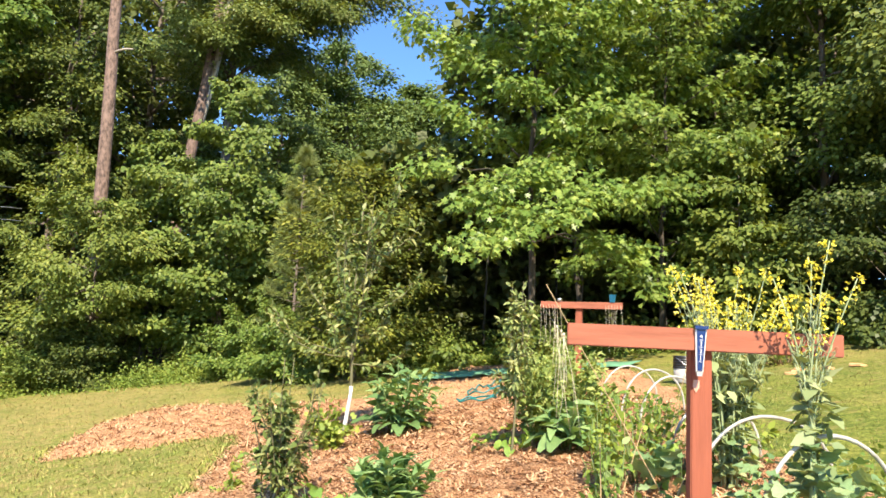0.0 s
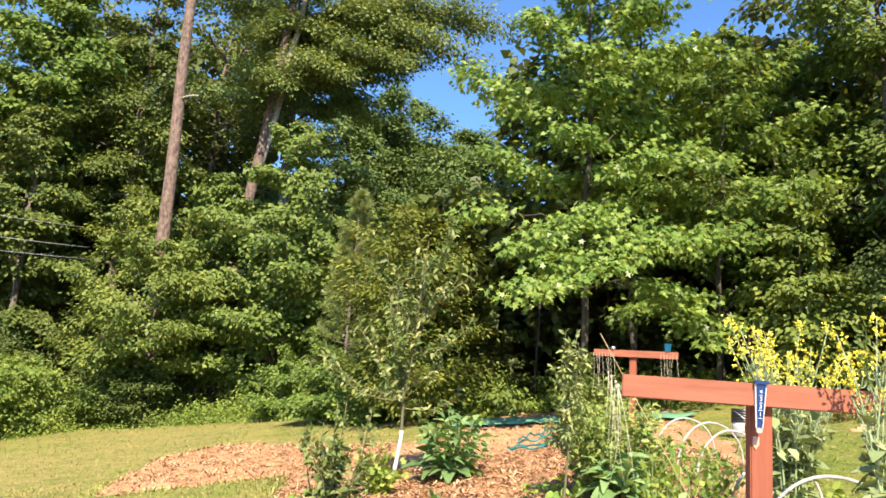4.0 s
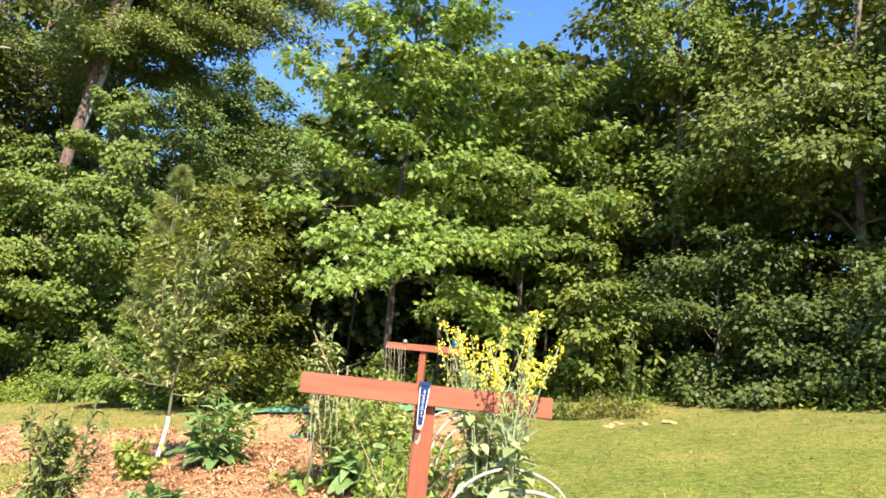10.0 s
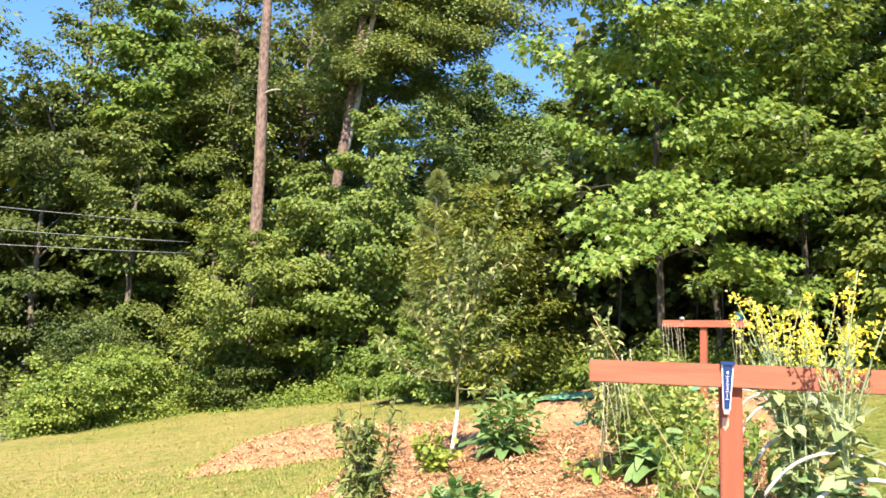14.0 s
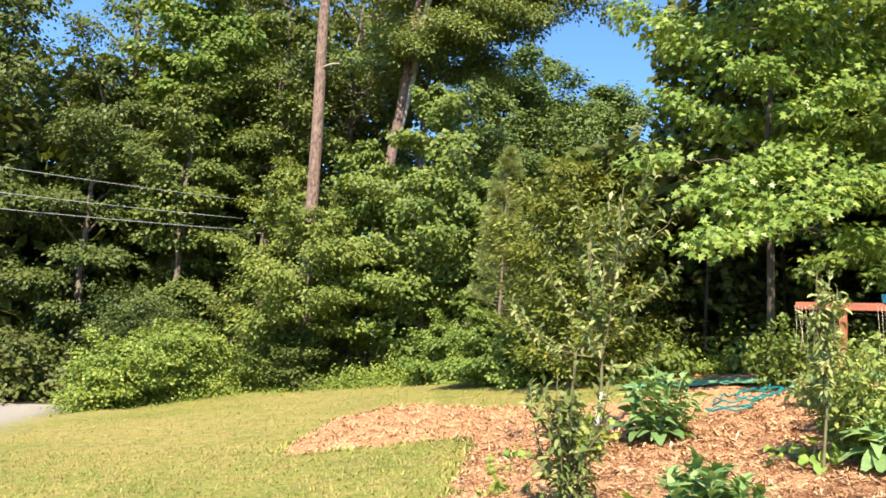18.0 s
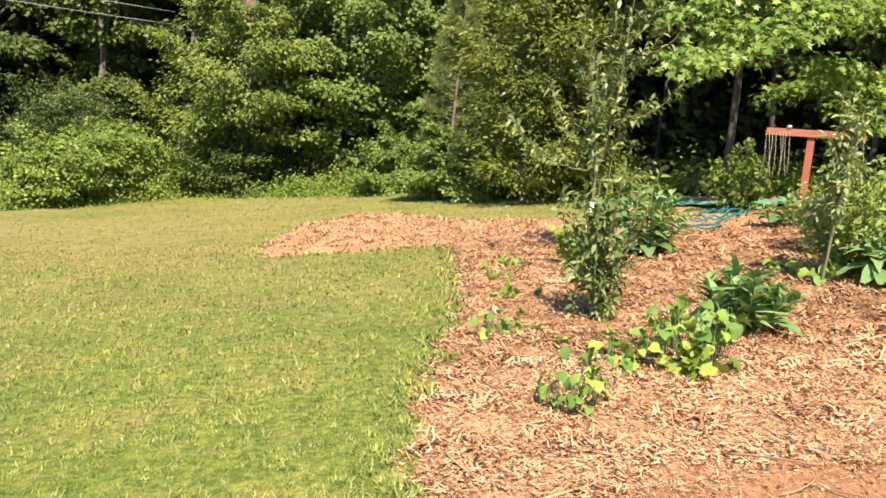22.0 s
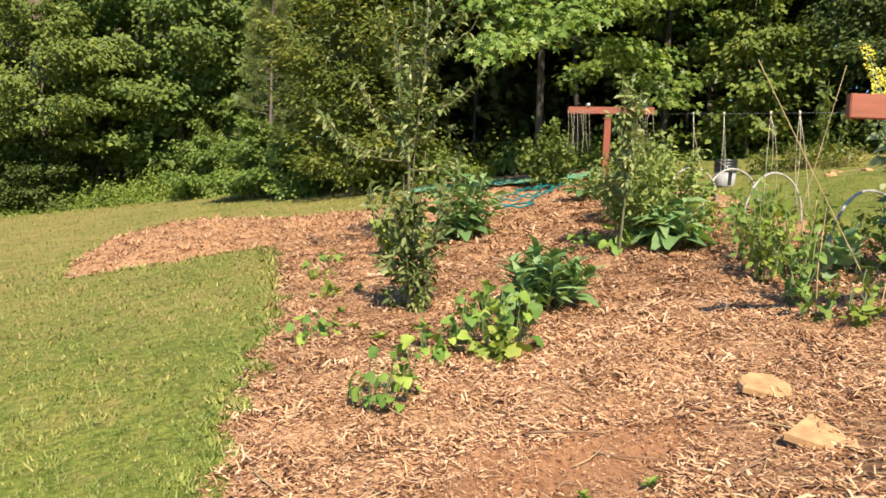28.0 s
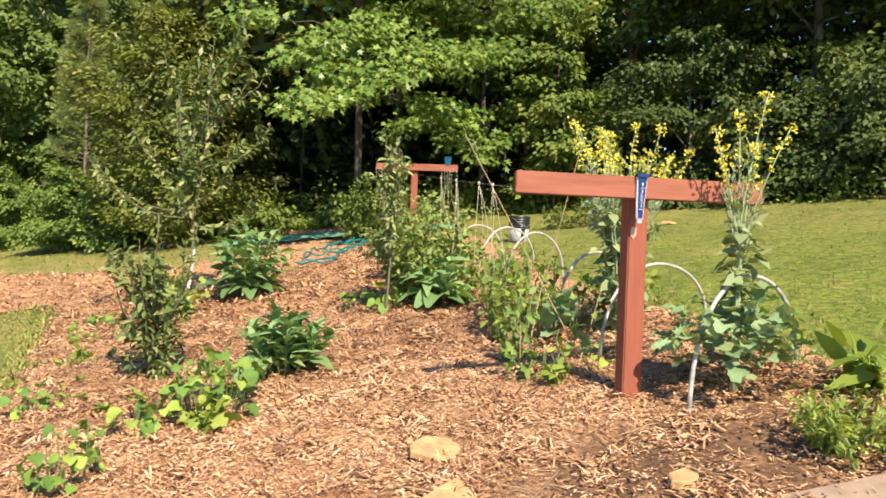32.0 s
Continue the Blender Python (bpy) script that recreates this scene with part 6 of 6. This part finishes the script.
def plant_tag(x, y):
    t = thing("plant_label", x, y, "small white plant label on wire legs in the mulch", "plant label", z=bed_z(x, y))
    part("plate", box(bmesh.new(), 0, 0, 0.055, 0.105, 0.003, 0.056, 0.001, pose(0, 0.012, 0, -50, 0, 10)), M_WHITE, t)
    for sx in (-0.028, 0.028):
        link("wire_leg", Tubes().add(curve_pts((sx, -0.02, -0.02), (sx, 0.03, 0.05), (0, 0, 0), 4), 0.0022, 5).mesh("wire_leg", M_TIN), t)


plant_tag(-0.38, 2.97)


def seedling(x, y, s, label, seed):
    g = np.random.default_rng(seed)
    t = thing("seedling", x, y, label, "seedling", "seedlings in the mulch", z=bed_z(x, y))
    for i in range(6):
        m = pose(0, 0, 0.01, 0, 0, i * 137 + g.normal(0, 20)) @ pose(0, 0, 0, 0, -g.uniform(25, 80), 0)
        k = s * g.uniform(0.7, 1.2)
        link("leaf", SQUASH[i % 3], t, "", m @ Matrix.Diagonal((k, k * 0.6, k, 1)))


for i, (x, y, s) in enumerate(((-0.73, 3.23, 0.45), (-0.46, 3.02, 0.5), (-0.16, 2.97, 0.5), (-0.25, 3.24, 0.35), (-0.03, 3.21, 0.42), (-0.57, 6.0, 0.6), (-0.45, 5.72, 0.6), (-0.73, 7.27, 0.6), (-0.59, 6.6, 0.6))):
    seedling(x, y, s, "small green seedling in the mulch", 180 + i)


def sticks():
    g = np.random.default_rng(191)
    spots = [(-1.03, 3.53, -0.8, 3.63, 0.007), (-0.22, 3.83, 0.03, 3.65, 0.006), (-1.25, 4.09, -1.14, 3.75, 0.005), (-0.04, 3.11, 0.09, 3.09, 0.005), (0.5, 3.5, 0.66, 3.1, 0.006), (0.75, 3.0, 1.1, 3.25, 0.006)]
    for k in range(90):
        near = k % 2
        x, y = (g.normal(0.8, 0.5), g.normal(3.1, 0.3)) if near else (g.uniform(-1.2, 2.0), g.uniform(2.8, 5.2))
        a, q = g.uniform(0, 6.28), g.uniform(0.06, 0.26)
        y = max(y, 2.78)
        spots.append((x, y, x + q * math.cos(a), max(2.76, y + q * math.sin(a)), g.uniform(0.0015, 0.0042)))
    for x0, y0, x1, y1, r in spots:
        p = curve_pts((x0, y0, bed_z(x0, y0) + r + 0.008), (x1, y1, bed_z(x1, y1) + r + 0.012), (g.normal(0, 0.025), g.normal(0, 0.025), 0.01), 7)
        o = new("twig", Tubes().add(p, np.linspace(r, r * 0.5, 7), 5).mesh("twig", M_CANE if g.random() < 0.5 else M_DRYTWIG))
        tagged(o, "dry brown twig lying on the mulch", "twig", "twigs on the mulch")


sticks()

# patio slab along the front of the bed
bm = bmesh.new()
for (ax, ay) in ((-0.2, 2.62), (0.1, 2.66), (0.5, 2.7), (0.8, 2.63), (1.2, 2.6), (1.5, 2.6), (1.9, 2.5), (2.6, 2.3), (6.0, 1.7), (6.0, -2.5), (-0.4, -2.5)):
    bm.verts.new((ax, ay, hz(ax, ay) + (0.022 if ay > 2.2 else 0.06)))
f = bm.faces.new(bm.verts[:])
ext = bmesh.ops.extrude_face_region(bm, geom=[f])
bmesh.ops.translate(bm, vec=(0, 0, -0.25), verts=[v for v in ext["geom"] if isinstance(v, bmesh.types.BMVert)])
bmesh.ops.recalc_face_normals(bm, faces=bm.faces)
patio = part("patio", bm, M_CONCRETE, None)
tagged(patio, "worn tan concrete patio slab beside the bed", "patio", kind="structure")

# weeds and litter along the patio edge
for i, (x, y, h, r, n) in enumerate(((0.1, 2.72, 0.06, 0.12, 60), (0.5, 2.76, 0.07, 0.16, 110), (0.3, 2.74, 0.05, 0.1, 50), (1.95, 2.55, 0.26, 0.3, 420), (2.3, 2.75, 0.3, 0.3, 380), (-1.42, 3.2, 0.2, 0.14, 160))):
    bush("weed_tuft", x, y, h, r, n, L_WEED, 0.045, DIAMOND * np.array([1, 0.6]), "small green weed tuft at the edge of the bed", 500 + i, 8, "weed")
for i, (x, y, s) in enumerate(((6.16, 9.52, 0.09), (6.47, 9.76, 0.1), (6.72, 9.5, 0.08), (7.05, 9.4, 0.11), (6.3, 9.65, 0.06))):
    stone("stone", x, y, s, ((-1.0, -0.2), (0.2, -0.9), (0.9, -0.2), (0.7, 0.8), (-0.5, 0.7)), 40 * i, "rough sandstone lump in the grass by the weeds", 520 + i)
bush("weed_clump", 6.15, 10.8, 0.4, 0.35, 420, L_OLIVE, 0.06, DIAMOND, "tuft of weeds on the lawn by the bucket", 530, 14)

# overhead cables by the lane
for x0, y0, z0, x1, y1, z1 in ((-20.53, 16.2, 4.73, -9.56, 27.0, 5.66), (-20.4, 16.2, 4.19, -9.5, 27.0, 5.26), (-18.2, 16.2, 5.35, -9.82, 27.0, 6.33)):
    o = new("overhead_cable", Tubes().add(curve_pts((x0, y0, z0), (x1, y1, z1), (0, 0, -0.12), 12), 0.011, 5).mesh("overhead_cable", M_CABLE))
    tagged(o, "grey overhead cable running into the wood", "cable", "overhead cables")

chips()
lawn_blades()
